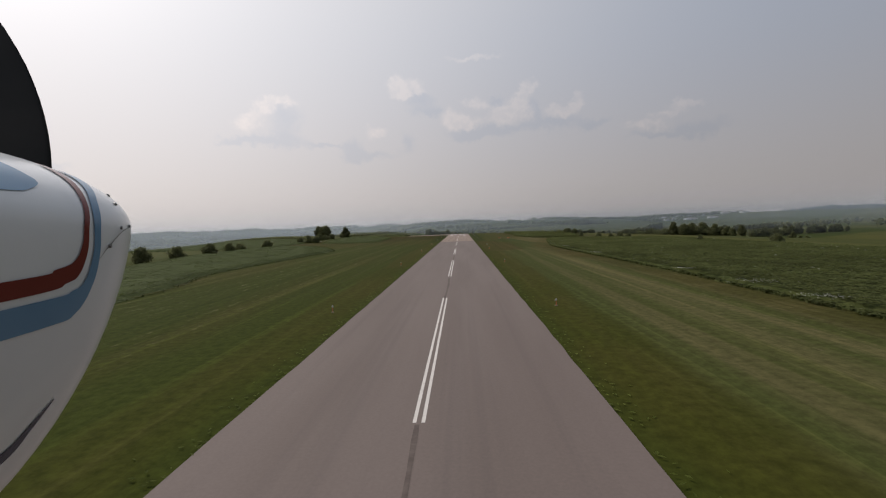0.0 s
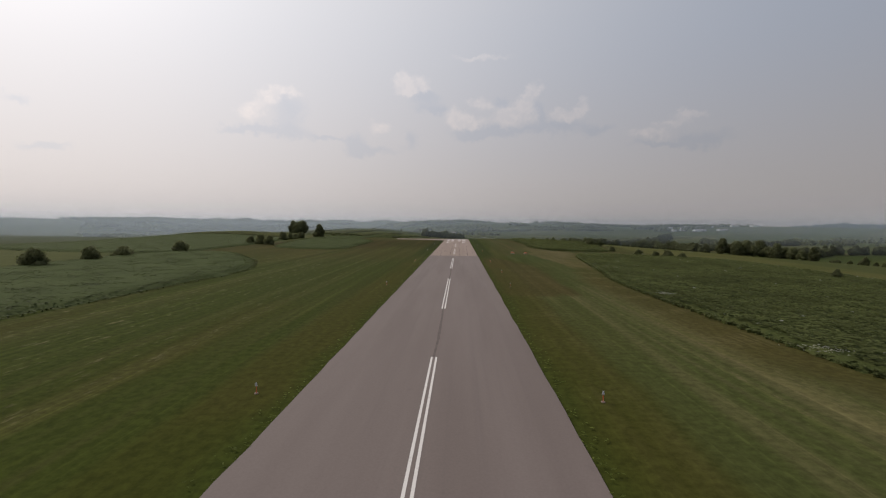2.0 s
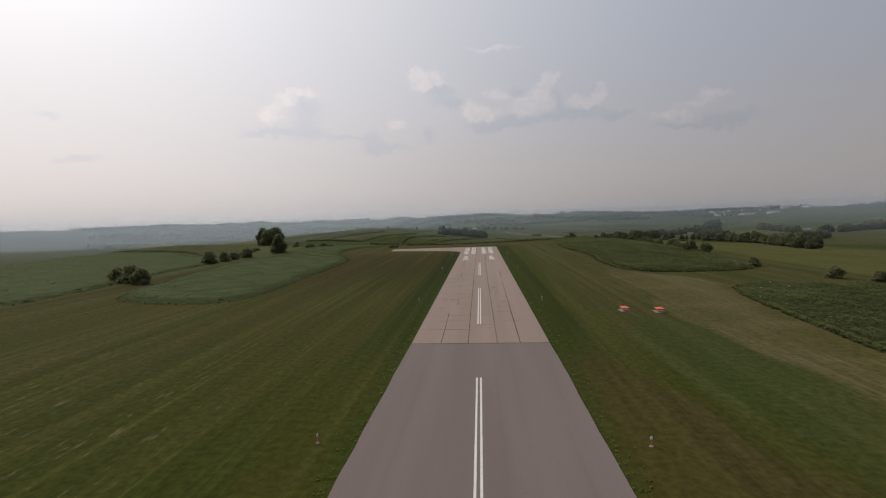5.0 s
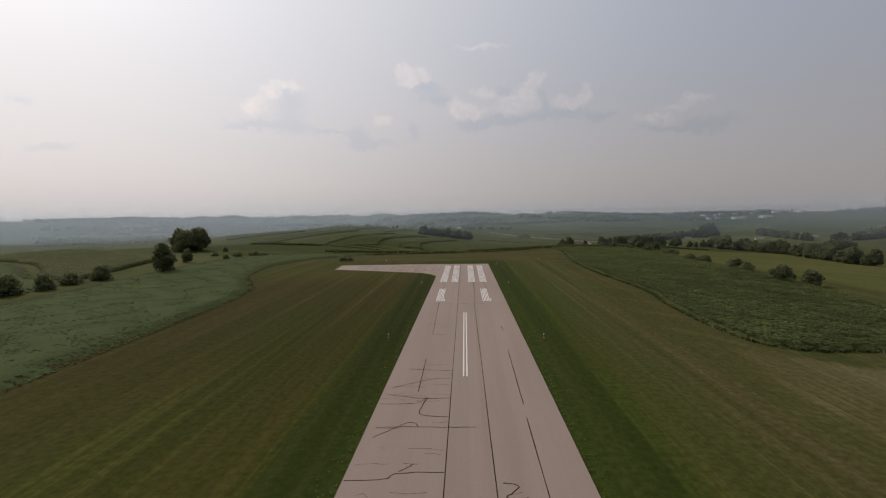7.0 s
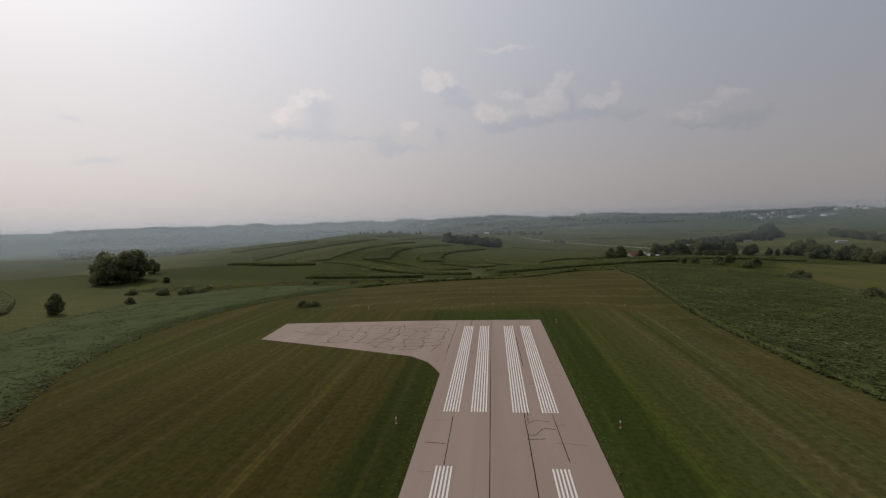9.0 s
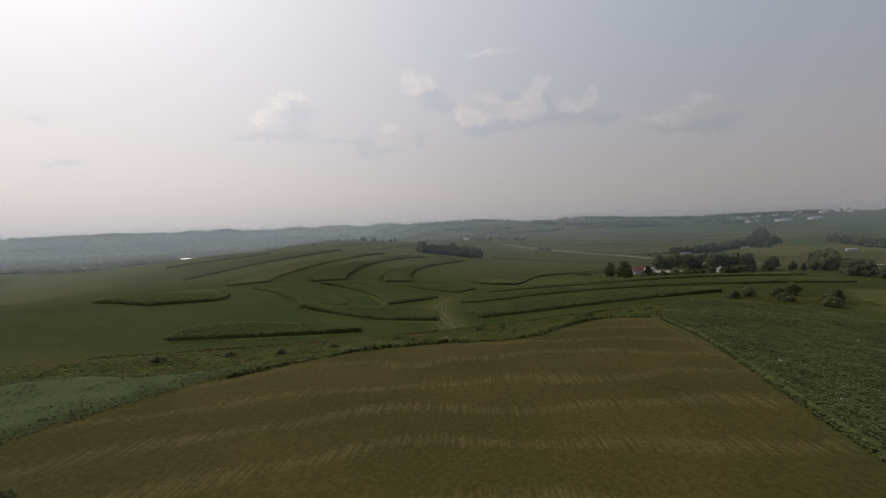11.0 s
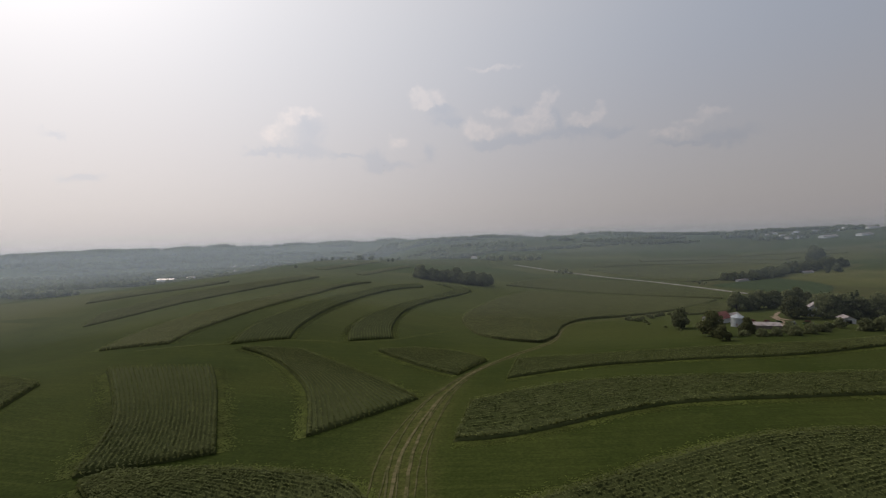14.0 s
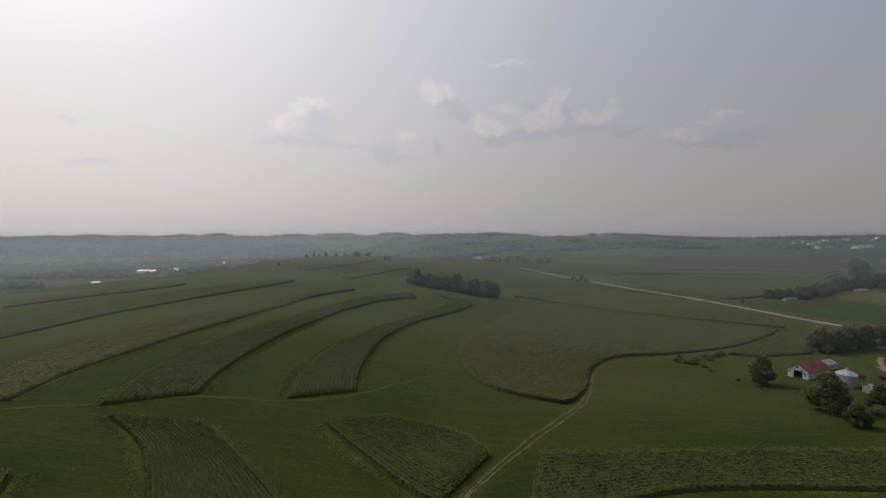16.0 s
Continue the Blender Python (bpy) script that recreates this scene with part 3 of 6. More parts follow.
cover[..., 0] = blurred(np.clip(inside(gx, gy, HAYFIELD) * 1.0 + np.maximum(inside(gx, gy, DRY_STRIP) * 0.30, np.maximum(inside(gx, gy, DRY_EDGE) * 0.6, inside(gx, gy, DRY_MARGIN) * 0.95)) , 0, 1))
cover[..., 1] = blurred(np.clip((inside(gx, gy, VALLEY_HAY) * 1.0 + (np.hypot(gx, gy - 300) > 520) * (gy > 200) * 0.8 + ((gx < -103) | (gx > 113)) * (gy < 300) * 0.85), 0, 1))
cover[..., 2] = blurred(inside(gx, gy, CREEK) * 1.0)
cover[..., 3] = blurred(np.clip(inside(gx, gy, FAR_PASTURE) * 0.9 + sum(inside(gx, gy, f) for f in PALE_FIELDS) * 0.8, 0, 1))
WORN_EAST = [(8, -195), (8, -104), (14, -106), (20, -125), (24, -150), (24, -172), (22, -195)]
LUSH_EAST = [(22, -182), (24, -150), (22, -128), (18, -104), (26, -84), (33, -100), (34, -128), (33, -150), (30, -182)]
TAN_EAST = [(38, -20), (52, -24), (62, -30), (58, -60), (52, -95), (45, -125), (41, -138), (37, -148), (34, -138), (34, -118), (32, -100), (33, -70), (35, -40)]
wear = np.stack([blurred(blurred(inside(gx, gy, z) * 1.0)) for z in (WORN_EAST, LUSH_EAST, TAN_EAST)] + [np.ones(gx.shape, np.float32)], -1)
ground.data.attributes.new("wear", "FLOAT_COLOR", "POINT").data.foreach_set("color", wear.astype(np.float32).reshape(-1))
LANE = [(-5, 196), (-11, 228), (-16, 266), (-14, 300), (-10, 320), (-2, 344), (16, 379), (35, 413), (44, 438), (51, 460), (62, 477), (86, 486), (124, 500), (150, 508)]
lane_line = eased(LANE, 8)
near_lane = np.full(gx.shape, 99.0)
for lx_, ly_ in lane_line:
    near_lane = np.minimum(near_lane, np.hypot(gx - lx_, gy - ly_))
lane_half = 2.2 + 4.6 * smooth((345 - gy) / 60)
trodden = smooth(1.35 - near_lane / lane_half).astype(np.float32)
ground.data.attributes.new("trodden", "FLOAT", "POINT").data.foreach_set("value", trodden.reshape(-1))
att = ground.data.attributes.new("cover", "FLOAT_COLOR", "POINT")
att.data.foreach_set("color", cover.reshape(-1))


# ---- runway ----
HALF = 8.9
SEAM, END = -102.2, 85.8


def slab(name, outline, z, mat, label, category="runway"):
    bm = bmesh.new()
    prism(bm, outline, -0.8, z)
    return tagged(part(name, bm, mat), label, category, kind="structure")


rag = random.Random(5)
left_rag = [(-HALF - rag.uniform(0, 0.12), y) for y in np.arange(-900, SEAM, 3.0)]
right_rag = [(HALF + rag.uniform(0, 0.12), y) for y in np.arange(-900, SEAM, 3.0)]
slab("runway", right_rag + [(HALF, SEAM), (-HALF, SEAM)] + left_rag[::-1], 0.03, ASPHALT, "pinkish grey asphalt runway with double centre stripes")
slab("runway_end", [(-HALF, SEAM + 0.02), (HALF, SEAM + 0.02), (HALF, END), (-HALF, END)], 0.035, CONCRETE, "pale concrete runway end with tarred cracks")
slab("taxiway", [(-HALF - 0.02, 52), (-HALF - 0.02, END - 0.02), (-20, END - 0.3), (-47.2, 83.6), (-46.3, 70.6), (-24, 63.3), (-14.5, 60), (-11.4, 57), (-9.8, 54)], 0.031, CONCRETE, "short cracked concrete turnaround beside the runway end", "taxiway")


def flat_bar(name, x0, x1, y0, y1, z, mat=PAINT):
    bm = bmesh.new()
    box(bm, x0, x1, y0, y1, z - 0.006, z)
    return part(name, bm, mat)


for k in range(15):
    y1 = -57.3 * k
    z = 0.056 if y1 > SEAM else 0.034
    if y1 > SEAM > y1 - 34.4:
        z = 0.056
    stripe = tagged(new("centre_stripe"), "double white painted centre stripe on the runway", "road marking", "runway centre stripes")
    stripe.location = (-0.06, y1, 0)
    for s in (-1, 1):
        flat_bar("paint_line", s * 0.20 - 0.085, s * 0.20 + 0.085, -34.4, 0, z).parent = stripe
# threshold bars, each of six lines, and the two digits, seen from behind
for x0 in (-7.05, -3.85, 0.95, 4.25):
    bar = tagged(new("threshold_bar"), "white threshold bar of six painted lines on concrete", "road marking", "threshold bars")
    bar.location = (x0, 39.2, 0)
    for k in range(6):
        flat_bar("paint_line", k * 0.335, k * 0.335 + 0.165, 0, 41, 0.056).parent = bar
for x0 in (-6.45, 3.85):
    digit = tagged(new("runway_digit"), "white striped runway numeral one painted on concrete", "road marking", "runway numerals")
    digit.location = (x0, 11.2, 0)
    for k in range(5):
        flat_bar("paint_line", k * 0.335, k * 0.335 + 0.165, 0, 16.6, 0.056).parent = digit
    flat_bar("paint_line", 1.70, 1.90, 0, 3.2, 0.056).parent = digit


def ribbon(points, width, z, wander=0.0, seed=0, steps=5, drape=False):
    """A flat strip along a line, of slightly uneven width."""
    r = random.Random(seed)
    p = eased(points, steps) if len(points) > 2 else np.array([np.array(points[0]) + (np.array(points[-1]) - np.array(points[0])) * k / 12 for k in range(13)], float)
    verts, faces_ = [], []
    for i, (x, y) in enumerate(p):
        d = p[min(i + 1, len(p) - 1)] - p[max(i - 1, 0)]
        d = d / (np.hypot(*d) + 1e-9)
        w = width / 2 * r.uniform(0.7, 1.25)
        ox, oy = r.uniform(-wander, wander), r.uniform(-wander, wander)
        for s in (-1, 1):
            qx, qy = x - s * d[1] * w + ox, y + s * d[0] * w + oy
            verts.append((qx, qy, (landz(qx, qy) + z) if drape else z))
    for i in range(len(p) - 1):
        faces_.append((2 * i, 2 * i + 1, 2 * i + 3, 2 * i + 2))
    return verts, faces_


JOINTS = [([(-1.6, END), (-1.6, -30), (-1.5, SEAM)], .11), ([(1.9, 8), (2.1, -60), (2.3, SEAM)], .11), ([(-5.8, 38), (-5.6, 8), (-5.2, -16)], .11), ([(-5.2, -28), (-5.1, -39)], .12),
          ([(5.9, -24), (5.7, -42)], .12), ([(5.6, -45), (5.2, SEAM)], .12), ([(2.2, 39), (2.3, 24), (2.1, 9)], .12), ([(5.3, 39), (5.6, 29)], .11), ([(-HALF, 8.6), (HALF, 8.6)], .08), ([(-5.7, END), (-6, 68)], .1),
          ([(3.0, 72), (3.2, 55)], .11), ([(-5, SEAM), (-5.2, -84)], .12), ([(2.7, 42), (2.5, 37)], .12), ([(-HALF, SEAM), (HALF, SEAM)], .16), ([(-8.7, 84), (-9, 62)], .1)]
CRACKS = [[(-8.8, -55.2), (-6, -55), (-5, -54.2), (-1.6, -54)], [(-8, -49), (-5.2, -46.2), (-4.2, -47)], [(-8.1, -47.2), (-5, -47), (-1.6, -47), (.9, -47)], [(-8.6, -42.2), (-5, -42), (-4, -40.6), (-4.4, -44.4), (-1.6, -45)], [(-8, -40), (-4, -40.8), (-1.6, -40.6)],
          [(-8, -38), (-4, -35.4), (-1.6, -35)], [(-7, -32), (-1.7, -32.6)], [(2.1, 36), (3.2, 37.2), (4.8, 37)], [(2.1, 34), (3, 34), (4, 35.4), (5.2, 35.2)], [(2.1, 33), (4, 33.2)], [(-8, 32), (-6, 31.8)], [(-4, 18), (-3, 16.4)], [(-8.6, 57), (-6, 57.2)], [(-5, 62), (-2, 61.6)]]
CRACKS += [[(-4.2, -72.6), (-4.1, -74.5), (-4.4, -77)], [(-4, -74.2), (-2.3, -74.1)], [(-4.2, -76.6), (-2.4, -76.5)], [(-5.3, -68.2), (-1.7, -68)], [(-5.6, -71.8), (-4.2, -72), (-4, -71)], [(-5.2, -69.4), (-4, -69.2), (-2, -68.3)], [(-5, -66.2), (-2, -65)],
           [(-8.8, -64), (-1.6, -64.3)], [(-6.6, -61), (-1.6, -60.6)], [(2.2, -61), (5, -61.2)], [(2.2, -62.9), (5, -63.2)], [(3.2, -74.2), (5.4, -74)], [(2.6, -55.2), (3.6, -55.6), (2.7, -56.8), (3.6, -57)], [(-4, -53), (-5, -54)], [(-6, -14), (-5, -14.1)], [(-5.1, -16), (-3.4, -16.1)], [(6, -11), (6.1, -14)]]
CRACKS += [[(-8.7, -70), (-5.5, -71), (-3, -70)], [(-8.4, -80), (-1.6, -79)], [(-8.8, -86), (-1.6, -85.5), (2, -85)], [(-6, -90), (-3, -89.5)], [(2.3, -79), (5.4, -78.5)], [(5.2, -83), (2.5, -83.2)], [(-8.5, -95), (-1.6, -95)]]
CRACKS_TAXI = [[(-22, 65.5), (-21, 71), (-19, 76), (-20, 82)], [(-43, 77), (-38, 75), (-35, 76)], [(-16, 66), (-11, 66)]]


def tarred(name, lines, label, z, mat=TAR):
    vs, fs = [], []
    for i, (pts, w, wob) in enumerate(lines):
        v, f = ribbon(pts, w, z + 0.0015 * (i % 4), wob, i)
        fs += [tuple(q + len(vs) for q in face) for face in f]
        vs += v
    return tagged(new(name, mesh_of(name, vs, fs, [mat])), label, "tar joint", kind="stuff")


tarred("tar_joint", [(p, w * 0.62, 0.02) for p, w in JOINTS], "black tar filled joints along the concrete", 0.043)
fine_cracks = random.Random(21)
HAIR = []
for lo, hi, x0, x1, n in ((-84, -28, -8.7, -1.7, 34), (-66, -48, 2.2, 4.2, 9), (-100, -84, -8.6, 8.6, 8), (-16, 8, -8.4, -3.0, 6), (20, 60, 2.2, 8.4, 6), (10, 60, -8.6, -6.0, 7)):
    for k in range(n):
        y = fine_cracks.uniform(lo, hi)
        a = fine_cracks.uniform(x0, x1 - 0.8)
        b = min(x1, a + fine_cracks.uniform(0.8, 3.2))
        HAIR.append([(a, y), ((a + b) / 2, y + fine_cracks.uniform(-0.25, 0.25)), (b, y + fine_cracks.uniform(-0.35, 0.35))])
tarred("tar_crack", [(p, 0.035, 0.05) for p in HAIR], "hairline dark cracks across the concrete", 0.0375)
tarred("tar_crack", [(p, 0.065, 0.06) for p in CRACKS], "branching tar filled cracks in pale concrete", 0.049)
net = random.Random(8)
knots = {(i, j): (-41 + 3.0 * i + net.uniform(-1.1, 1.1), 63 + 2.6 * j + net.uniform(-0.9, 0.9)) for i in range(11) for j in range(8)}
pad = [(-45, 71.5), (-24, 64.6), (-14.5, 61.5), (-10, 60), (-9.6, 84), (-20, 84.2), (-45.5, 82.5)]
for (i, j), a in knots.items():
    for step in ((1, 0), (0, 1)):
        b = knots.get((i + step[0], j + step[1]))
        if b and net.random() < (0.80 if i > 1 else 0.4) and all(bool(inside(np.array(q[0]), np.array(q[1]), pad)) for q in (a, b)):
            mid = ((a[0] + b[0]) / 2 + net.uniform(-0.5, 0.5), (a[1] + b[1]) / 2 + net.uniform(-0.5, 0.5))
            CRACKS_TAXI.append([a, mid, b])
tarred("tar_crack", [(p, 0.085, 0.12) for p in CRACKS_TAXI], "net of tar filled cracks on the turnaround", 0.041)
tarred("tar_crack", [([(-0.12, -34.6 - 57.3 * k), (0.02, -46 - 57.3 * k), (-0.08, -57.2 - 57.3 * k)], 0.26, 0.03) for k in range(2, 12)], "faded dark seam along the asphalt middle", 0.034, SEAL)


# ---- crops ----
def clumps(rng, px, py, base, tall, wide, blades=2, lean=0.25, taper=0.55, foot=0.15, droop=1.0):
    """Upright leaf blades at many places, as one array of quads."""
    n = len(px)
    vs = []
    for k in range(blades):
        a = rng.uniform(0, math.tau, n)
        c, s = np.cos(a), np.sin(a)
        w = wide * rng.uniform(0.7, 1.3, n) / 2
        h = tall * rng.uniform(0.82, 1.12, n)
        lx, ly = lean * rng.normal(0, 1, n) * tall * 0.5, lean * rng.normal(0, 1, n) * tall * 0.5
        z0 = base + h * foot
        z1 = base + h
        quad_ = np.stack([np.stack([px - c * w, py - s * w, z0], -1), np.stack([px + c * w, py + s * w, z0], -1),
                          np.stack([px + c * w * taper + lx, py + s * w * taper + ly, z1], -1), np.stack([px - c * w * taper + lx, py - s * w * taper + ly, z1 - 0.15 * h * rng.uniform(0, 1, n)], -1)], 1)
        vs.append(quad_)
    # a drooping top leaf, which catches the light
    a = rng.uniform(0, math.tau, n)
    c, s, w = np.cos(a), np.sin(a), wide * droop * rng.uniform(0.6, 1.1, n)
    h = base + tall * rng.uniform(0.85, 1.05, n)
    d = np.minimum(tall * rng.uniform(0.03, 0.12, n), 0.10)
    vs.append(np.stack([np.stack([px - c * w, py - s * w, h - d], -1), np.stack([px + s * w * .4, py - c * w * .4, h], -1), np.stack([px + c * w, py + s * w, h - d * 0.6], -1), np.stack([px - s * w * .4, py + c * w * .4, h + 0.02], -1)], 1))
    return np.concatenate(vs).reshape(-1, 3)


def quads(n, start=0):
    return np.arange(start, start + 4 * n).reshape(-1, 4)


def along(line, t):
    """Places at shares t of a line's length."""
    d = np.r_[0, np.cumsum(np.hypot(*np.diff(line, axis=0).T))]
    return np.stack([np.interp(t * d[-1], d, line[:, k]) for k in (0, 1)], -1), d[-1]


def corn_strip(seed, one, other, label, rows=0.76, step=0.45, tall=1.65, group="corn strips"):
    """A contour strip of tall maize between two edge lines, its rows running with them."""
    rng = np.random.default_rng(seed)
    near_rows = rows < 1.1
    rows, step = (rows * 1.1, step * 0.62) if near_rows else (rows, step)
    a, b = eased(one), eased(other)
    pa, la = along(a, np.linspace(0, 1, 70))
    pb, lb = along(b, np.linspace(0, 1, 70))
    width = np.hypot(*(pb - pa).T)
    # the dense canopy, ridged row by row and falling off at the edges
    count = max(4, int(np.median(width) / rows))
    nt = int(np.clip(max(la, lb) / 1.6, 24, 240))
    pa, _ = along(a, np.linspace(0, 1, nt))
    pb, _ = along(b, np.linspace(0, 1, nt))
    nw = 2 * count + 1
    ww = np.linspace(0, 1, nw)
    grid = pa[:, None] * (1 - ww[None, :, None]) + pb[:, None] * ww[None, :, None]
    grid = grid + rng.normal(0, 0.10, grid.shape)
    z = land(grid[..., 0], grid[..., 1])
    swell = 1 + 0.06 * np.sin(grid[..., 0] * 0.21 + 1) * np.cos(grid[..., 1] * 0.17)
    high = np.where(np.arange(nw) % 2, 0.93, 0.48 if near_rows else 0.72)[None, :] * swell + rng.normal(0, 0.03, z.shape)
    if nw > 8:
        high[:, (1, -2)] = 0.46 + rng.normal(0, 0.08, (nt, 2))
        high[:, (2, -3)] = 0.64 + rng.normal(0, 0.06, (nt, 2))
        high[:, (3, -4)] = 0.76 + rng.normal(0, 0.05, (nt, 2))
    high[:, (0, -1)] = 0.12 + np.abs(rng.normal(0, 0.08, (nt, 2)))
    high[(0, -1), :] = 0.25 + rng.normal(0, 0.10, (2, nw))
    top = np.concatenate([grid, (z + tall * high)[..., None]], -1).reshape(-1, 3)
    low = np.concatenate([grid, (z - 0.3)[..., None]], -1).reshape(-1, 3)
    q = np.arange(nt * nw).reshape(nt, nw)
    fs = np.stack([q[:-1, :-1], q[1:, :-1], q[1:, 1:], q[:-1, 1:]], -1).reshape(-1, 4).tolist()
    ring = list(q[:, 0]) + list(q[-1, 1:]) + list(q[::-1, -1][1:]) + list(q[0, ::-1][1:-1])
    k = len(top)
    fs += [(ring[i] + k, ring[(i + 1) % len(ring)] + k, ring[(i + 1) % len(ring)], ring[i]) for i in range(len(ring))]
    body_n = len(fs)
    verts = np.concatenate([top, low])
    # the plants' tops, row by row, with gaps
    per = max(4, int(max(la, lb) / step))
    tt, wi = np.meshgrid(np.linspace(0, 1, per), np.arange(count))
    tt = np.clip(tt + rng.normal(0, 0.35 / per, tt.shape), 0, 1).ravel()
    wi = ((wi + 0.5 + rng.normal(0, 0.07, wi.shape)) / count).ravel()
    keep = (rng.uniform(size=tt.size) > 0.08)
    tt, wi = tt[keep], wi[keep]
    ga, _ = along(a, tt)
    gb, _ = along(b, tt)
    p = ga * (1 - wi[:, None]) + gb * wi[:, None]
    base = land(p[:, 0], p[:, 1])
    vary = 1 + 0.06 * np.sin(p[:, 0] * 0.21 + 1) * np.cos(p[:, 1] * 0.17)
    rim = (wi < 1.2 / count) | (wi > 1 - 1.2 / count) | (tt * per < 2) | (tt * per > per - 2)
    some = rng.uniform(size=len(p)) < 0.9
    leaf = np.concatenate([clumps(rng, p[some, 0], p[some, 1], base[some], tall * vary[some], 0.42 if near_rows else min(rows, 2.4) * 0.55, 0, 0.10, 0.5, 0.78),
                           clumps(rng, p[rim, 0], p[rim, 1], base[rim], tall * vary[rim] * rng.uniform(0.35, 0.85, rim.sum()), min(rows, 1.2) * 0.5, 1, 0.4, 0.5, 0.1, 1.1)])
    n1 = len(leaf) // 4
    f1 = quads(n1, len(verts)).tolist()
    verts = np.concatenate([verts, leaf])
    me = mesh_of("corn_strip", verts, fs + f1, [CORN_ROW_SHADE if near_rows else CORN_FAR_LIGHT, CORN], [0] * body_n + [1] * n1)
    me.polygons.foreach_set("use_smooth", np.r_[np.ones(body_n, bool), np.zeros(n1, bool)])
    return tagged(new("corn_strip", me), label, "corn", group, "stuff")


NEAR_LABEL = "dense strip of tall green maize in curved rows"
CORN_STRIPS = []


def strip(one, other, rows, step):
    CORN_STRIPS.append((one, other, rows, step))


strip([(-85, 180), (-66, 186), (-49, 192), (-34, 197)], [(-85, 198), (-72, 204), (-56, 206), (-36, 202)], .95, .35)
strip([(-70, 246), (-42, 227), (-29, 221), (-12, 217)], [(-68, 251), (-45, 257), (-24, 253), (-14, 237)], .95, .35)
strip([(-132, 321), (-90, 276), (-74, 249)], [(-99, 331), (-83, 308), (-56, 264)], 1.0, .35)
strip([(-105, 361), (-82, 346), (-57, 314), (-41, 276)], [(-78, 364), (-57, 347), (-36, 328), (-19, 308)], 1.0, .35)
strip([(-47, 374), (-19, 345), (-9, 337)], [(-30, 384), (-9, 378), (2, 363)], 1.0, .4)
strip([(3, 218), (25, 226), (45, 234), (80, 249), (106, 261)], [(-2, 241), (20, 252), (58, 269), (96, 268), (108, 264)], .95, .4)
strip([(-6, 274), (10, 277), (48, 293), (84, 294), (134, 298), (171, 314), (230, 345)], [(-3, 304), (23, 319), (51, 322), (101, 315), (140, 320), (172, 334), (226, 362)], 1.0, .45)
strip([(9, 331), (42, 346), (74, 348), (113, 345), (150, 358), (200, 386), (240, 400)], [(15, 366), (69, 370), (130, 367), (160, 376), (200, 398), (238, 411)], 1.0, .5)
strip([(-113, 367), (-118, 388), (-118, 416), (-111, 450), (-107, 508), (-96, 578), (-65, 635)], [(-92, 382), (-96, 402), (-96, 438), (-94, 480), (-91, 533), (-78, 580), (-57, 612)], 1.0, .7)
strip([(-65, 388), (-71, 415), (-69, 457), (-59, 509), (-37, 570), (-29, 620), (-49, 650)], [(-46, 404), (-52, 433), (-53, 482), (-43, 529), (-23, 572), (-11, 611), (-21, 655)], 1.0, .7)
strip([(-172, 361), (-183, 397), (-176, 433), (-156, 468), (-148, 527), (-122, 600)], [(-143, 367), (-146, 390), (-139, 418), (-129, 460), (-128, 510), (-127, 560), (-109, 612)], 1.3, 1.0)
strip([(-256, 440), (-232, 493), (-214, 517), (-194, 550), (-176, 590), (-168, 628)], [(-280, 480), (-256, 529), (-238, 552), (-212, 580), (-188, 632)], 1.6, 1.2)
strip([(-330, 520), (-287, 550), (-267, 560), (-244, 583)], [(-345, 545), (-300, 570), (-272, 584), (-246, 592)], 1.8, 1.4)
strip([(-206, 738), (-182, 822), (-172, 930)], [(-226, 760), (-204, 850), (-186, 950)], 2.2, 1.8)
strip([(-135, 674), (-125, 760), (-105, 850)], [(-148, 690), (-140, 770), (-116, 860)], 2.2, 1.8)
strip([(-128, 230), (-112, 250), (-117, 270), (-135, 300)], [(-160, 240), (-150, 260), (-160, 290), (-185, 320)], 1.0, .6)
strip([(29, 414), (12, 422), (-2, 434), (-11, 462), (-13, 490), (-2, 530), (25, 600), (52, 648)], [(33, 417), (43, 437), (52, 467), (70, 488), (100, 494), (135, 508), (172, 538), (198, 568)], 1.6, 1.3)
strip([(28, 690), (73, 665), (151, 611), (206, 575)], [(45, 742), (95, 795), (178, 745), (226, 625)], 2.0, 1.6)
strip([(215, 560), (232, 545), (240, 520)], [(235, 590), (255, 570), (262, 530)], 1.6, 1.2)
strip([(195, 968), (300, 990), (428, 985), (480, 930)], [(205, 1010), (310, 1030), (430, 1020), (520, 965)], 3.0, 2.4)
strip([(300, 1045), (427, 1040), (516, 985)], [(310, 1090), (440, 1080), (560, 1010)], 3.2, 2.6)
strip([(175, 927), (212, 828), (231, 756), (248, 727)], [(216, 950), (310, 939), (360, 860), (300, 760)], 2.4, 2.0)
strip([(127, 493), (141, 488), (169, 495)], [(140, 504), (191, 552), (198, 540)], 1.4, 1.2)
strip([(460, 1109), (544, 1106), (665, 1057)], [(480, 1128), (560, 1126), (690, 1078)], 3.4, 2.8)
strip([(500, 1075), (600, 1110), (718, 1140)], [(500, 1130), (600, 1170), (730, 1200)], 3.4, 2.8)
strip([(-290, 150), (-235, 118), (-205, 98), (-169, 80), (-134, 50), (-114, 36)], [(-300, 200), (-250, 170), (-215, 150), (-180, 130), (-150, 112), (-128, 92)], 1.6, 1.2)
for i, (one, other, rows, step) in enumerate(CORN_STRIPS):
    corn_strip(20 + i, one, other, NEAR_LABEL if i < 10 else "broad field of tall maize on a far slope", rows, step)


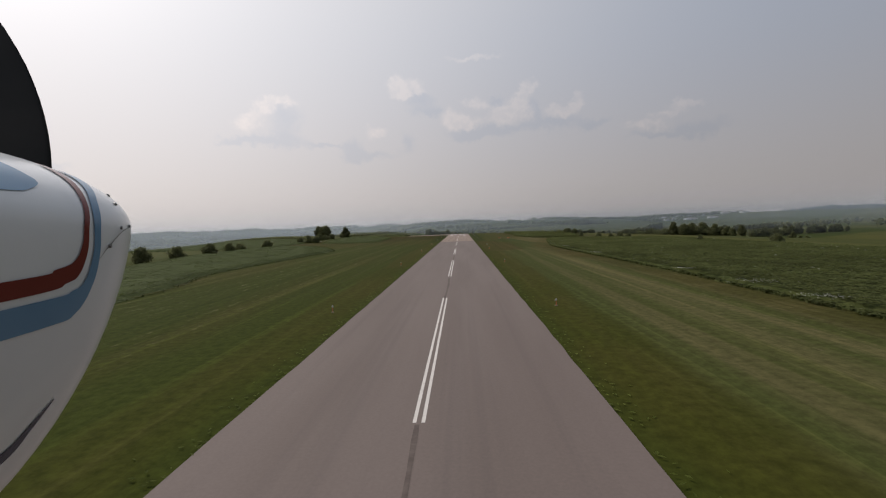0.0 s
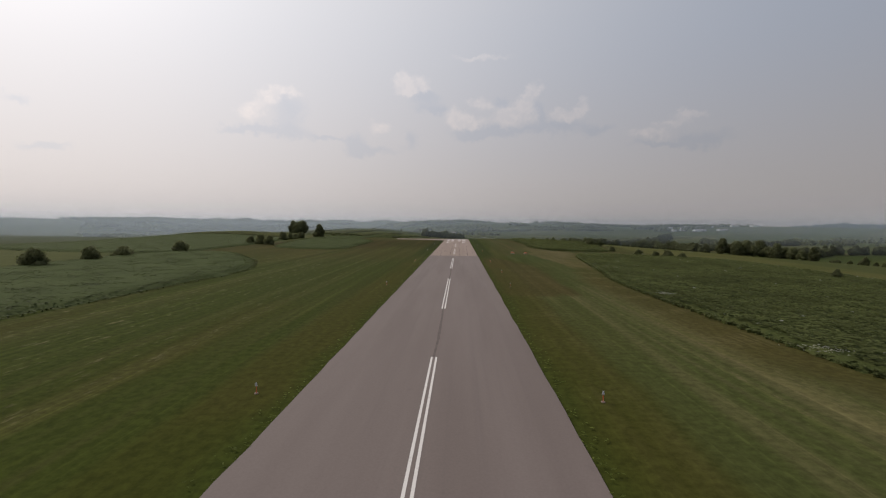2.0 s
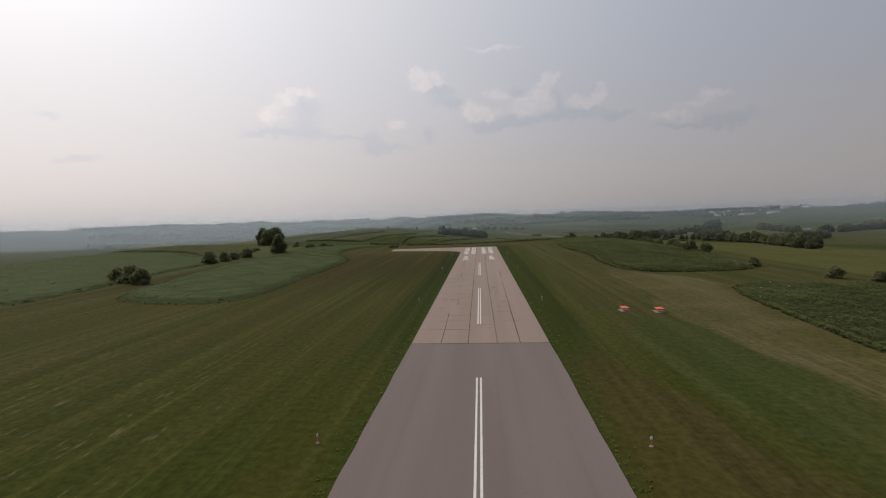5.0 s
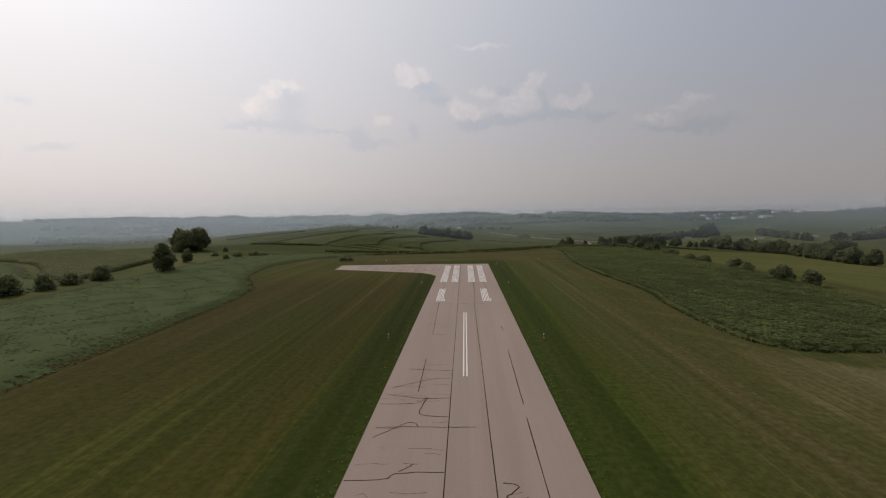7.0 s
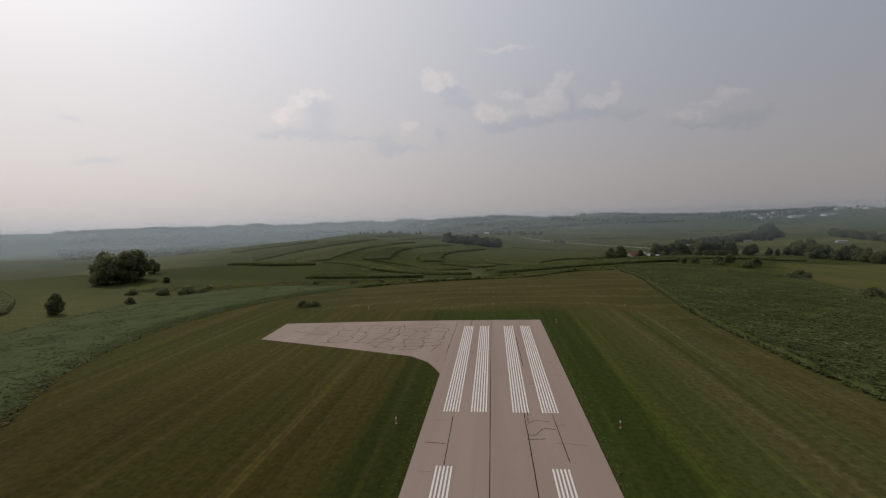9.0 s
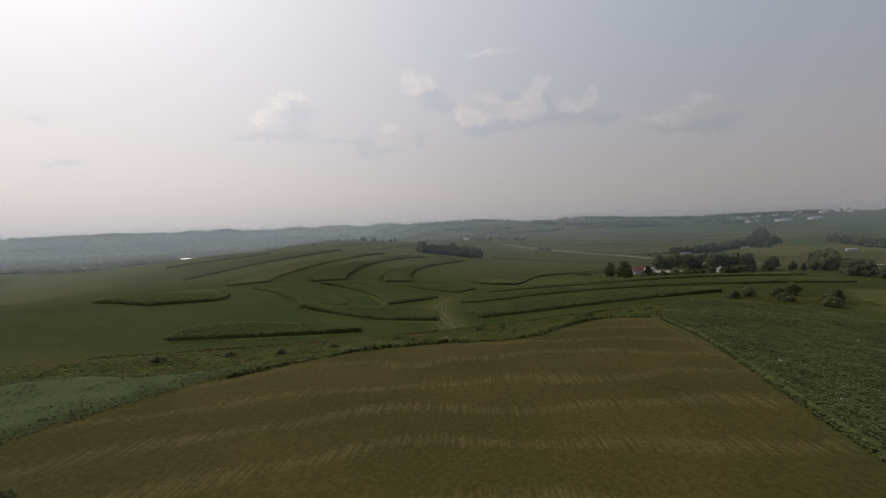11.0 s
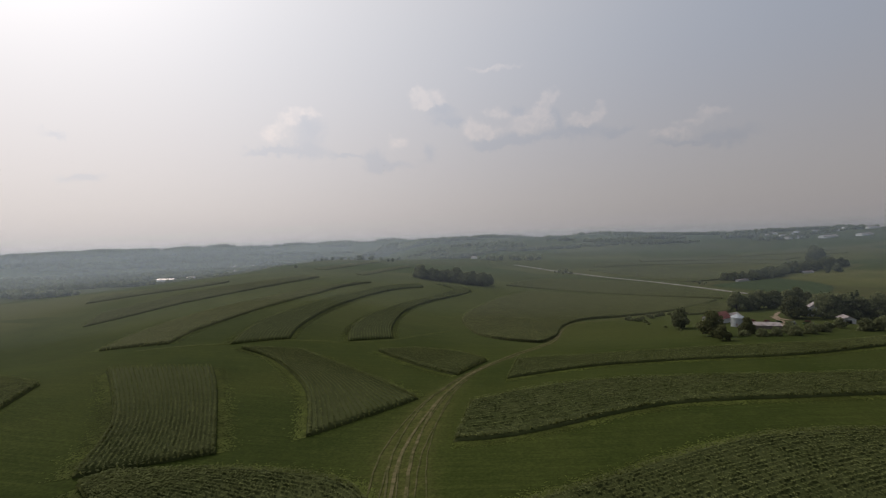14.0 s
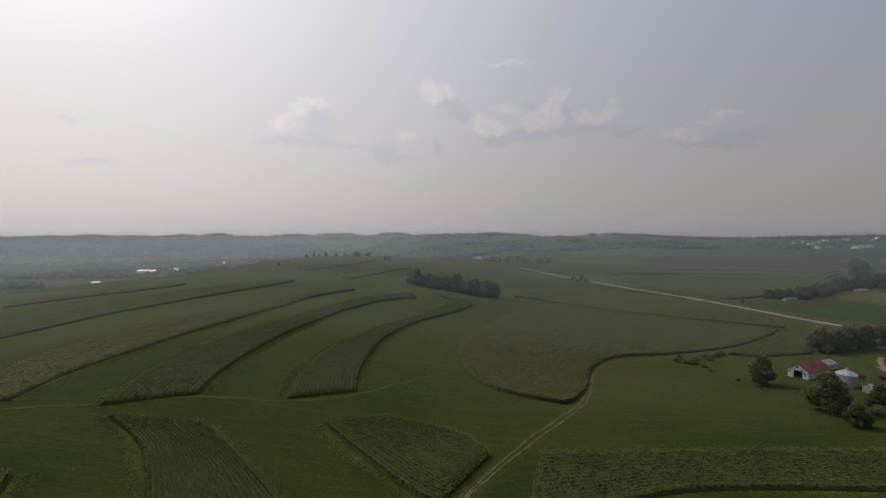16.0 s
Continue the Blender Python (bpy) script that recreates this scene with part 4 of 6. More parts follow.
def margins():
    """Paler long grass left standing along the edges of the maize strips."""
    rng = np.random.default_rng(5)
    vs = []
    for one, other, rows, step in CORN_STRIPS[:12]:
        for line_, mate in ((one, other), (other, one)):
            pts = eased(line_)
            n = int(along(pts, np.zeros(1))[1] * 34)
            t = rng.uniform(0, 1, n)
            p, _ = along(pts, t)
            q, _ = along(eased(mate), t)
            away = (p - q) / np.maximum(np.hypot(*(p - q).T), 0.1)[:, None]
            p = p + away * (0.3 + np.abs(rng.normal(0, 1.7, n)))[:, None]
            vs.append(clumps(rng, p[:, 0], p[:, 1], land(p[:, 0], p[:, 1]) - 0.0, 0.07, 0.42, 0, 0.5, 0.6))
    v = np.concatenate(vs)
    return mesh_of("grass_margin", v, quads(len(v) // 4), [MARGIN])


tagged(new("grass_margin", margins()), "pale yellow green grass along the maize strips", "grass", kind="stuff")


def crop_field(seed, name, loop, label, category, mat, spacing, tall, wide, blades, rows_turn=None, lumpy=0.0, extra=None, inner=None, share=0.0015, mat_height=0.6):
    """Low crop or weeds over a plan outline: a leafy mat with many separate plants."""
    rng = np.random.default_rng(seed)
    line = eased(loop, 5, True)
    x0, y0 = line.min(0)
    x1, y1 = line.max(0)
    # mat under the leaves
    cell = 1.0 if lumpy > 0.2 and mat_height > 0 else 2.0
    cx, cy = np.meshgrid(np.arange(x0, x1, cell), np.arange(y0, y1, cell))
    ok = inside(cx, cy, line)
    full = ok[:-1, :-1] & ok[1:, :-1] & ok[:-1, 1:] & ok[1:, 1:]
    ids = np.arange(cx.size).reshape(cx.shape)
    fs = np.stack([ids[:-1, :-1], ids[:-1, 1:], ids[1:, 1:], ids[1:, :-1]], -1)[full]
    used, inv = np.unique(fs, return_inverse=True)
    mat_v = np.stack([cx.ravel()[used], cy.ravel()[used], land(cx.ravel()[used], cy.ravel()[used]) + tall * mat_height * (1 + rng.normal(0, 0.03 + 0.5 * lumpy, len(used)) + lumpy * np.sin(cx.ravel()[used] * 0.5 + 1.3 * np.sin(cy.ravel()[used] * 0.31)) * np.cos(cy.ravel()[used] * 0.43))], -1)
    fs = inv.reshape(-1, 4)
    edge = np.bincount(fs.ravel(), minlength=len(used)) < 4
    mat_v[edge, 2] -= tall * mat_height + 0.06 if mat_height > 0 else 0.0
    # plants
    if rows_turn is None:
        n = int((x1 - x0) * (y1 - y0) / spacing ** 2)
        px, py = rng.uniform(x0, x1, n), rng.uniform(y0, y1, n)
    else:
        r = max(x1 - x0, y1 - y0)
        u, v = np.meshgrid(np.arange(-r, r, spacing * 1.35), np.arange(-r, r, spacing * 0.75))
        u, v = (u + rng.normal(0, 0.05, u.shape)).ravel(), (v + rng.normal(0, 0.2, v.shape)).ravel()
        c, s = math.cos(rows_turn), math.sin(rows_turn)
        px, py = (x0 + x1) / 2 + u * c - v * s, (y0 + y1) / 2 + u * s + v * c
    k = inside(px, py, line)
    px, py = px[k], py[k]
    h = tall * (1 + lumpy * (np.sin(px * 0.55 + 1.3 * np.sin(py * 0.31)) * np.cos(py * 0.47) + 0.6 * rng.normal(0, 1, len(px)))).clip(0.35, 2.2)
    rim = ~(inside(px + 1.4, py, line) & inside(px - 1.4, py, line) & inside(px, py + 1.4, line) & inside(px, py - 1.4, line))
    h = np.where(rim, h * rng.uniform(0.12, 0.55, len(px)), h)
    leaf = clumps(rng, px, py, land(px, py), h, wide, blades, 0.3, 0.7, 0.3, 1.25)
    hem = rim & (rng.uniform(size=len(px)) < (0.8 if mat_height < 0.6 else 0.25))
    leaf = np.concatenate([leaf, clumps(rng, px[hem], py[hem], land(px[hem], py[hem]), np.full(hem.sum(), tall * 0.32), wide * 0.9, 1, 0.6, 0.6, 0.0)])
    n = len(leaf) // 4
    verts = np.concatenate([mat_v, leaf])
    idx = [0] * len(fs) + [1] * n
    mats = [inner or mat, mat]
    if extra is not None:
        mats.append(extra)
        pick = rng.uniform(size=n) < share
        idx = [0] * len(fs) + [2 if p else 1 for p in pick]
    me = mesh_of(name, verts, fs.tolist() + quads(n, len(mat_v)).tolist(), mats, idx)
    me.polygons.foreach_set("use_smooth", np.r_[np.ones(len(fs), bool), np.zeros(n, bool)])
    return tagged(new(name, me), label, category, kind="stuff")


# mats under the plants: leaf colours darkened for the shade between them
SOY_SHADE = speckled("soybean mat in shade", (0.050, 0.063, 0.023), (0.062, 0.076, 0.029), 0.12, 0.95, 2.6, 0.12, 0.0, 0.0, 0.03)
WEED_SHADE = speckled("weed mat in shade", (0.040, 0.050, 0.016), (0.062, 0.070, 0.024), 0.35, 0.95, 2.2, 0.30, 0.0, 0.0, 0.03)
SOY_LEFT = [(-44, -420), (-44, -286), (-52, -245), (-50, -201), (-49, -165), (-56, -142), (-66, -126), (-84, -106), (-104, -120), (-100, -180), (-90, -230), (-95, -420)]
SOY_MID = [(-53, -68), (-52, -30), (-53, 6), (-56, 30), (-66, 48), (-71, 65), (-72, 85), (-66, 115), (-52, 146), (-36, 168), (-60, 152), (-85, 148), (-100, 128), (-106, 95), (-103, 50), (-100, 0), (-92, -40), (-82, -66)]
WEEDS_NEAR = [(34, -420), (36, -304), (37, -265), (35, -200), (36, -168), (40, -146), (45, -115), (60, -48), (84, -44), (112, -49), (128, -62), (122, -105), (117, -145), (114, -200), (114, -420)]
WEEDS_FAR = [(44, -16), (43, 10), (46, 30), (43, 60), (43, 92), (47, 120), (52, 150), (56, 178), (57, 203), (70, 226), (92, 234), (112, 214), (124, 180), (110, 150), (100, 100), (99, 53), (92, 6), (88, -8), (76, -14), (60, -17)]
crop_field(1, "soybean_field", SOY_LEFT, "green soybean rows beside the mown strip", "soybeans", SOY, 0.60, 0.75, 0.34, 0, 0.12, 0.06, None, SOY_SHADE, mat_height=0.95)
crop_field(2, "soybean_field", SOY_MID, "green soybean rows beside the mown strip", "soybeans", SOY, 0.60, 0.75, 0.34, 0, -0.5, 0.06, None, SOY_SHADE, mat_height=0.95)
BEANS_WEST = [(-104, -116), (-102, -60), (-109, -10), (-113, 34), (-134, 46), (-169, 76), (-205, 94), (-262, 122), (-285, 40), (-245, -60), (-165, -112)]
crop_field(6, "soybean_field", BEANS_WEST, "broad grey green soybean field beyond a hedge", "soybeans", SOY, 0.9, 0.7, 0.5, 0, None, 0.06, None, SOY_SHADE, mat_height=0.95)
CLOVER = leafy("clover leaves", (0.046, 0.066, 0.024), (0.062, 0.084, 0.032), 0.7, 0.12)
# clover leaf colour again, darkened for shade below the leaves
CLOVER_SHADE = speckled("clover mat in shade", (0.034, 0.050, 0.018), (0.044, 0.060, 0.022), 0.12, 0.95, 2.6, 0.12, 0.0, 0.0, 0.03)
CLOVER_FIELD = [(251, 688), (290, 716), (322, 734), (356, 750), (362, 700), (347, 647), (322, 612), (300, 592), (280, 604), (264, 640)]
crop_field(7, "clover_field", CLOVER_FIELD, "dark green clover field beyond the gravel road", "clover", CLOVER, 1.1, 0.5, 0.6, 0, None, 0.06, None, CLOVER_SHADE, mat_height=0.9)
crop_field(3, "weed_field", WEEDS_NEAR, "tall lumpy green weeds beside the airfield", "weeds", WEED, 0.42, 1.0, 0.38, 0, None, 0.22, BLOOM, WEED_SHADE, mat_height=0.55)
crop_field(4, "weed_field", WEEDS_FAR, "tall lumpy green weeds beside the airfield", "weeds", WEED, 0.42, 1.1, 0.38, 0, None, 0.24, BLOOM, WEED_SHADE, mat_height=0.55)
crop_field(5, "creek_bank", CREEK, "rough weedy creek bank with dry grass", "weeds", MARGIN, 0.75, 0.34, 0.45, 0, None, 0.7, DRYGRASS, MEADOW, 0.6, -0.5)


def fringe(seed, name, pts, per_metre, tall, wide, scatter, mat, label):
    """A ragged line of tall grass, with gaps and higher clumps."""
    rng = np.random.default_rng(seed)
    pts = eased(pts)
    n = int(along(pts, np.zeros(1))[1] * per_metre)
    t = rng.uniform(0, 1, n)
    p, total = along(pts, t)
    p = p + rng.normal(0, scatter, p.shape)
    h = tall * (0.6 + 0.5 * np.sin(t * total * 0.19 + seed) * np.sin(t * total * 0.07) + 0.25 * rng.normal(0, 1, n)).clip(0.25, 1.7)
    v = clumps(rng, p[:, 0], p[:, 1], land(p[:, 0], p[:, 1]) - 0.03, h, wide, 2, 0.3, 0.6, 0.0)
    return tagged(new(name, mesh_of(name, v, quads(len(v) // 4), [mat])), label, "grass", kind="stuff")


# grass line added to give the dark line of the bank's shaded step
fringe(1, "bank_grass", [(-50, 148), (-40, 160), (-34, 166), (-27, 172), (-10, 178), (13, 181), (29, 197), (42, 205), (54, 204)], 9, 0.9, 0.5, 0.5, WEED, "tall grass standing in for the shaded creek bank step")
fringe(2, "bank_grass", [(-90, 162), (-61, 174), (-38, 185), (-22, 191), (7, 203), (45, 219), (78, 232), (110, 246)], 8, 0.26, 0.5, 0.7, DRYGRASS, "pale long grass along the creek edge")
for k, (x, y, r_) in enumerate(((37, -296, 1.2), (38.5, -284, 1.6), (38, -268, 1.0), (36, -226, 1.2), (37, -192, 1.0), (46, -132, 2.4), (45, -138, 1.6), (49, -128, 1.4), (-20, 176, 2.0), (-8, 180, 1.4), (-30, 170, 1.5), (60, 168, 2.5), (66, 182, 2.0))):
    rng_ = np.random.default_rng(60 + k)
    px_, py_ = x + rng_.normal(0, r_, 90), y + rng_.normal(0, r_ * 0.7, 90)
    tagged(new("white_flowers", mesh_of("white_flowers", clumps(rng_, px_, py_, land(px_, py_) + 0.25, 0.7, 0.13, 0, 0.3, 0.6), quads(90), [BLOOM])), "scattered white umbel flowers among tall weeds", "flowers", "white flower patches", "stuff")


# turf tufts that hang over the runway's edge
def tufts():
    rng = np.random.default_rng(9)
    n = 3000
    y = rng.uniform(-345, 86, n)
    side = rng.choice([-1, 1], n)
    x = side * (HALF + 0.05 + np.abs(rng.normal(0, 0.7, n)))
    keep = ~((side < 0) & (y > 50))
    x, y = x[keep], y[keep]
    v = clumps(rng, x, y, land(x, y) - 0.04, 0.09 * (1 + 0.5 * np.sin(y * 0.3)), 0.16, 0, 0.4, 0.4)
    return mesh_of("edge_grass", v, quads(len(v) // 4), [MARGIN])


tagged(new("edge_grass", tufts()), "ragged dry grass along the runway edge", "grass", kind="stuff")


# ---- trees ----
def tree_mesh_parts(seed, tall, spread, low, leaves, leaf_size, lobes=9, spire=False):
    """Trunk with limbs, and a crown of many small leaf clumps in uneven lobes."""
    r = random.Random(seed)
    rng = np.random.default_rng(seed)
    bm = bmesh.new()
    crown_base = tall * low
    tube(bm, (0, 0, -0.5), (0.1 * r.uniform(-1, 1), 0.1 * r.uniform(-1, 1), tall * 0.55), tall * 0.028, tall * 0.014, 7)
    centres = []
    for k in range(lobes):
        a = k * 2.4 + r.uniform(-0.5, 0.5)
        f = (k + 0.5) / lobes
        if spire:
            z, d, rad = crown_base + (tall - crown_base) * f, 0.0, spread * (1 - f) * 0.62 + 0.3
        else:
            z = crown_base + (tall - crown_base) * (0.08 + 0.76 * f + r.uniform(-0.06, 0.06))
            d = spread * 0.55 * math.sin(math.pi * min(0.94, 0.3 + 0.7 * f)) * r.uniform(0.55, 1.15)
            rad = spread * r.uniform(0.28, 0.46)
        c = Vector((math.cos(a) * d, math.sin(a) * d, z))
        centres.append((c, rad))
        if not spire and d > 0.4:
            tube(bm, (0, 0, crown_base * 0.6 + (z - crown_base) * 0.35), c, tall * 0.010, tall * 0.004, 5)
    pts, outs = [], []
    share = np.array([rad ** 2 for _, rad in centres])
    for (c, rad), n in zip(centres, (share / share.sum() * leaves).astype(int)):
        d = rng.normal(0, 1, (n, 3))
        d /= np.linalg.norm(d, axis=1)[:, None]
        q = rad * rng.uniform(0.55, 1.12, n)[:, None]
        pts.append(np.array(c) + d * q * (np.array([1, 1, 0.42 if spire else 0.82])))
        outs.append(d)
    p, d = np.concatenate(pts), np.concatenate(outs)
    keep = p[:, 2] > crown_base * 0.8
    p, d = p[keep], d[keep]
    n = len(p)
    nrm = d + rng.normal(0, 0.55, (n, 3))
    nrm /= np.linalg.norm(nrm, axis=1)[:, None]
    u = np.cross(nrm, rng.normal(0, 1, (n, 3)))
    u /= np.linalg.norm(u, axis=1)[:, None]
    v = np.cross(nrm, u)
    s = leaf_size * rng.uniform(0.6, 1.35, n)[:, None]
    verts = np.stack([p - u * s, p - v * s * 0.7, p + u * s, p + v * s * 0.7 + nrm * s * 0.25], 1).reshape(-1, 3)
    return bm, mesh_of("crown", verts, quads(n), None or [])


def tree_thing(name, label, category, seed, tall, spread, low, leaves, leaf_size, leaf_mat, group, lobes=9, spire=False):
    base = new(name)
    bm, crown = tree_mesh_parts(seed, tall, spread, low, leaves, leaf_size, lobes, spire)
    part("trunk", bm, BARK, base)
    crown.materials.append(leaf_mat)
    c = new("crown", crown)
    c.parent = base
    return tagged(base, label, category, group)


def plant(proto, x, y, size=1.0, turn=0.0, squat=1.0):
    m = Matrix.Translation((x, y, landz(x, y) - 0.1)) @ Matrix.Rotation(turn, 4, "Z") @ Matrix.Diagonal((size, size, size * squat, 1))
    ob = copy_thing(proto, Matrix())
    ob.matrix_basis = m
    return ob


PROTO = {}
for k, (nm, lab, cat, seed, tall, spread, low, leaves, ls, mat, grp, lobes, spire) in enumerate([
        ("oak", "broad dark green tree with rounded crown", "tree", 3, 11, 6.6, 0.05, 3600, .46, LEAF, "field trees", 13, False),
        ("elm", "broad dark green tree with uneven crown", "tree", 7, 12, 6.0, 0.06, 3400, .46, LEAF, "field trees", 11, False),
        ("maple", "dark green shade tree with dense crown", "tree", 12, 10, 5.4, 0.06, 3200, .42, LEAF, "field trees", 10, False),
        ("ash", "yellowing green farmyard tree", "tree", 15, 9, 5.0, 0.08, 2800, .38, LEAF_WARM, "farm trees", 10, False),
        ("spruce", "dark pointed spruce in a windbreak", "tree", 18, 12, 3.6, 0.06, 2400, .42, LEAF_PINE, "windbreak spruces", 11, True),
        ("bush", "round dark green bush on a field edge", "bush", 21, 4.0, 3.6, 0.0, 1300, .31, LEAF, "field bushes", 8, False),
        ("bush", "ragged low bush on a field edge", "bush", 25, 2.6, 3.4, 0.0, 1100, .27, LEAF, "field bushes", 7, False)]):
    key = ("oak", "elm", "maple", "ash", "spruce", "bush", "low_bush")[k]
    PROTO[key] = tree_thing(nm, lab, cat, seed, tall, spread, low, leaves, ls, mat, grp, lobes, spire)

TREES = []
TREES += [("low_bush", x, y, s) for x, y, s in ((-47, 169, .5), (-40, 180, .35), (-36, 176, .45), (-21, 186, .4), (-16, 183, .3), (2, 194, .4), (9, 197, .5), (12, 190, .3), (33, 206, .35), (38, 210, .5), (52, 214, .4), (60, 219, .45), (-58, 166, .5), (-72, 160, .6), (72, 224, .5))]
TREES += [("oak", -150, 147, 1.05), ("elm", -148, 154, 1.1), ("oak", -151, 162, 1.1), ("maple", -157, 152, 1.2), ("elm", -157, 166, 1.05), ("maple", -164, 186, .75)]
TREES += [("maple", -102, 60, 1.0), ("bush", -106, 66, 1.1), ("bush", -105, 106, .5), ("low_bush", -110, 125, .9), ("low_bush", -102, 126, 1.1), ("low_bush", -98, 128, .7), ("low_bush", -104, 140, .6), ("low_bush", -121, 125, .8), ("bush", -133, 156, .6)]
TREES += [("bush", -104, -35, 1.25), ("bush", -97, -39, 1.05), ("bush", -110, -32, 1.0), ("bush", -113, 18, 1.2), ("bush", -111, 26, 1.0), ("bush", -110, 44, 1.15), ("low_bush", -112, 35, 1.2), ("maple", -114, 92, .55)]
TREES += [("bush", -101, -108, 1.05), ("bush", -98, -187, 1.15), ("bush", -97, -168, 1.1), ("bush", -99, -150, 1.0), ("bush", -98, -205, 1.2), ("low_bush", -102, -134, 1.2), ("bush", -99, -232, 1.1)]
TREES += [("bush", 96, -30, .8), ("bush", 102, -37, .75), ("low_bush", 108, -38, 1.2), ("bush", 110, -49, .75), ("bush", 92, -1, .8), ("bush", 117, -174, .9), ("maple", 106, -142, .34)]
TREES += [("bush", 101, 86, 1.15), ("bush", 104, 91, .95), ("low_bush", 101, 79, 1.2), ("low_bush", 107, 118, 1.1), ("bush", 96, 53, 1.25), ("bush", 99, 47, 1.1)]
TREES += [("low_bush", 103, 123, 1.2), ("low_bush", 122, 183, 1.4), ("low_bush", 115, 176, 1.2), ("bush", 137, 240, 1.1), ("bush", 130, 236, .9), ("low_bush", 126, 228, 1.3), ("bush", 101, 243, .9), ("bush", 109, 246, .95), ("bush", 122, 250, 1.1), ("bush", 131, 256, 1.2), ("low_bush", 117, 238, 1.2)]
TREES += [("maple", -164, 990, .85), ("elm", -176, 1012, .6), ("oak", -322, 1120, .8), ("maple", -332, 1082, .9), ("elm", -341, 1068, .8), ("maple", -327, 1094, .7), ("bush", -268, 800, .9)]
TREES += [("low_bush", -53, 105, .7), ("low_bush", -50, 106, .55)]
TREES += [("maple", 114, 440, 1.2), ("ash", 113, 404, 1.35), ("ash", 110, 388, .75), ("bush", 131, 395, 1.0), ("bush", 137, 395, 1.05), ("low_bush", 126, 400, 1.2), ("ash", 131, 407, .85)]
TREES += [("bush", 148, 403, 1.3), ("bush", 146, 395, 1.25), ("bush", 156, 400, 1.3), ("low_bush", 165, 407, 1.4), ("bush", 173, 414, 1.0), ("bush", 184, 421, 1.2), ("bush", 188, 410, 1.5), ("maple", 195, 411, .6), ("bush", 209, 423, 1.6), ("maple", 219, 428, .6), ("bush", 202, 416, 1.5)]
TREES += [("oak", 177, 501, 1.12), ("maple", 183, 503, 1.16), ("elm", 189, 505, 1.07), ("oak", 197, 509, 1.12), ("maple", 204, 511, 1.20), ("elm", 210, 513, 1.12), ("oak", 226, 524, 1.12), ("elm", 236, 530, 1.12), ("maple", 246, 534, 1.03)]
TREES += [("ash", 187, 460, 1.43), ("ash", 192, 462, 1.23), ("oak", 205, 458, 1.27), ("oak", 213, 458, 1.31), ("elm", 220, 454, 1.23), ("oak", 227, 450, 1.23), ("elm", 236, 462, 1.15), ("maple", 242, 446, 1.07), ("oak", 252, 456, 1.07), ("spruce", 228, 470, 1.2), ("spruce", 234, 474, 1.25), ("maple", 214, 484, 0.98), ("oak", 224, 490, 1.07)]
TREES += [("low_bush", x, y, s) for x, y, s in ((99, 484, .9), (102, 476, 1.0), (107, 483, .7), (113, 487, .9), (118, 488, .8), (123, 491, .9), (104, 462, .45), (108, 447, .4), (110, 432, .4))]
TREES += [("low_bush", 97, 481, .9), ("low_bush", 99, 478, .7), ("low_bush", 101, 476, .8), ("low_bush", 105, 470, .6), ("low_bush", 107, 482, .6), ("low_bush", 113, 483, .7)]
for k in range(22):
    f = k / 21
    TREES.append((("oak", "elm", "maple")[k % 3], -76 + 84 * f + 3 * math.sin(k * 2.1), 702 - 30 * f + 7 * math.cos(k * 2.7), 1.25 + 0.2 * math.sin(k * 1.7)))
wr = random.Random(77)
for lo, hi, n, kinds, size in [((181, 42), (216, 10), 22, ("oak", "elm", "maple"), .74), ((357, 214), (450, 292), 34, ("oak", "elm", "maple"), .9), ((450, 292), (560, 330), 26, ("oak", "elm", "maple"), .9), ((258, 70), (300, 40), 10, ("maple", "bush"), .6), ((283, 436), (352, 536), 30, ("oak", "elm", "maple"), .95), ((288, 742), (335, 745), 16, ("oak", "elm", "maple"), .9), ((335, 748), (430, 840), 40, ("oak", "elm", "maple"), 1.0), ((430, 842), (520, 868), 34, ("oak", "elm", "maple"), 1.2), ((300, 325), (420, 420), 40, ("oak", "elm", "maple"), .8),
                               ((256, 212), (284, 320), 44, ("oak", "elm", "maple"), .8), ((284, 320), (270, 404), 34, ("oak", "elm", "maple"), .9), ((250, 440), (330, 460), 10, ("maple", "bush"), .8), ((489, 565), (546, 735), 40, ("oak", "elm"), .9), ((546, 735), (612, 875), 30, ("oak", "elm"), .9), ((500, 548), (640, 600), 34, ("oak", "elm"), .9), ((540, 950), (620, 1060), 24, ("oak", "elm"), 1.3)]:
    for k in range(n):
        f = (k + wr.uniform(0, 1)) / n
        TREES.append((wr.choice(kinds), lo[0] + (hi[0] - lo[0]) * f + wr.uniform(-7, 7), lo[1] + (hi[1] - lo[1]) * f + wr.uniform(-7, 7), size * wr.uniform(.75, 1.2)))
for kind_, x, y, size in TREES:
    plant(PROTO[kind_], x, y, size, wr.uniform(0, 6.28), wr.uniform(0.88, 1.1))
for ob in PROTO.values():
    # the first of each kind stands in the far grove
    gx_, gy_ = wr.uniform(430, 470), wr.uniform(800, 840)
    ob.matrix_basis = Matrix.Translation((gx_, gy_, landz(gx_, gy_) - 0.1))


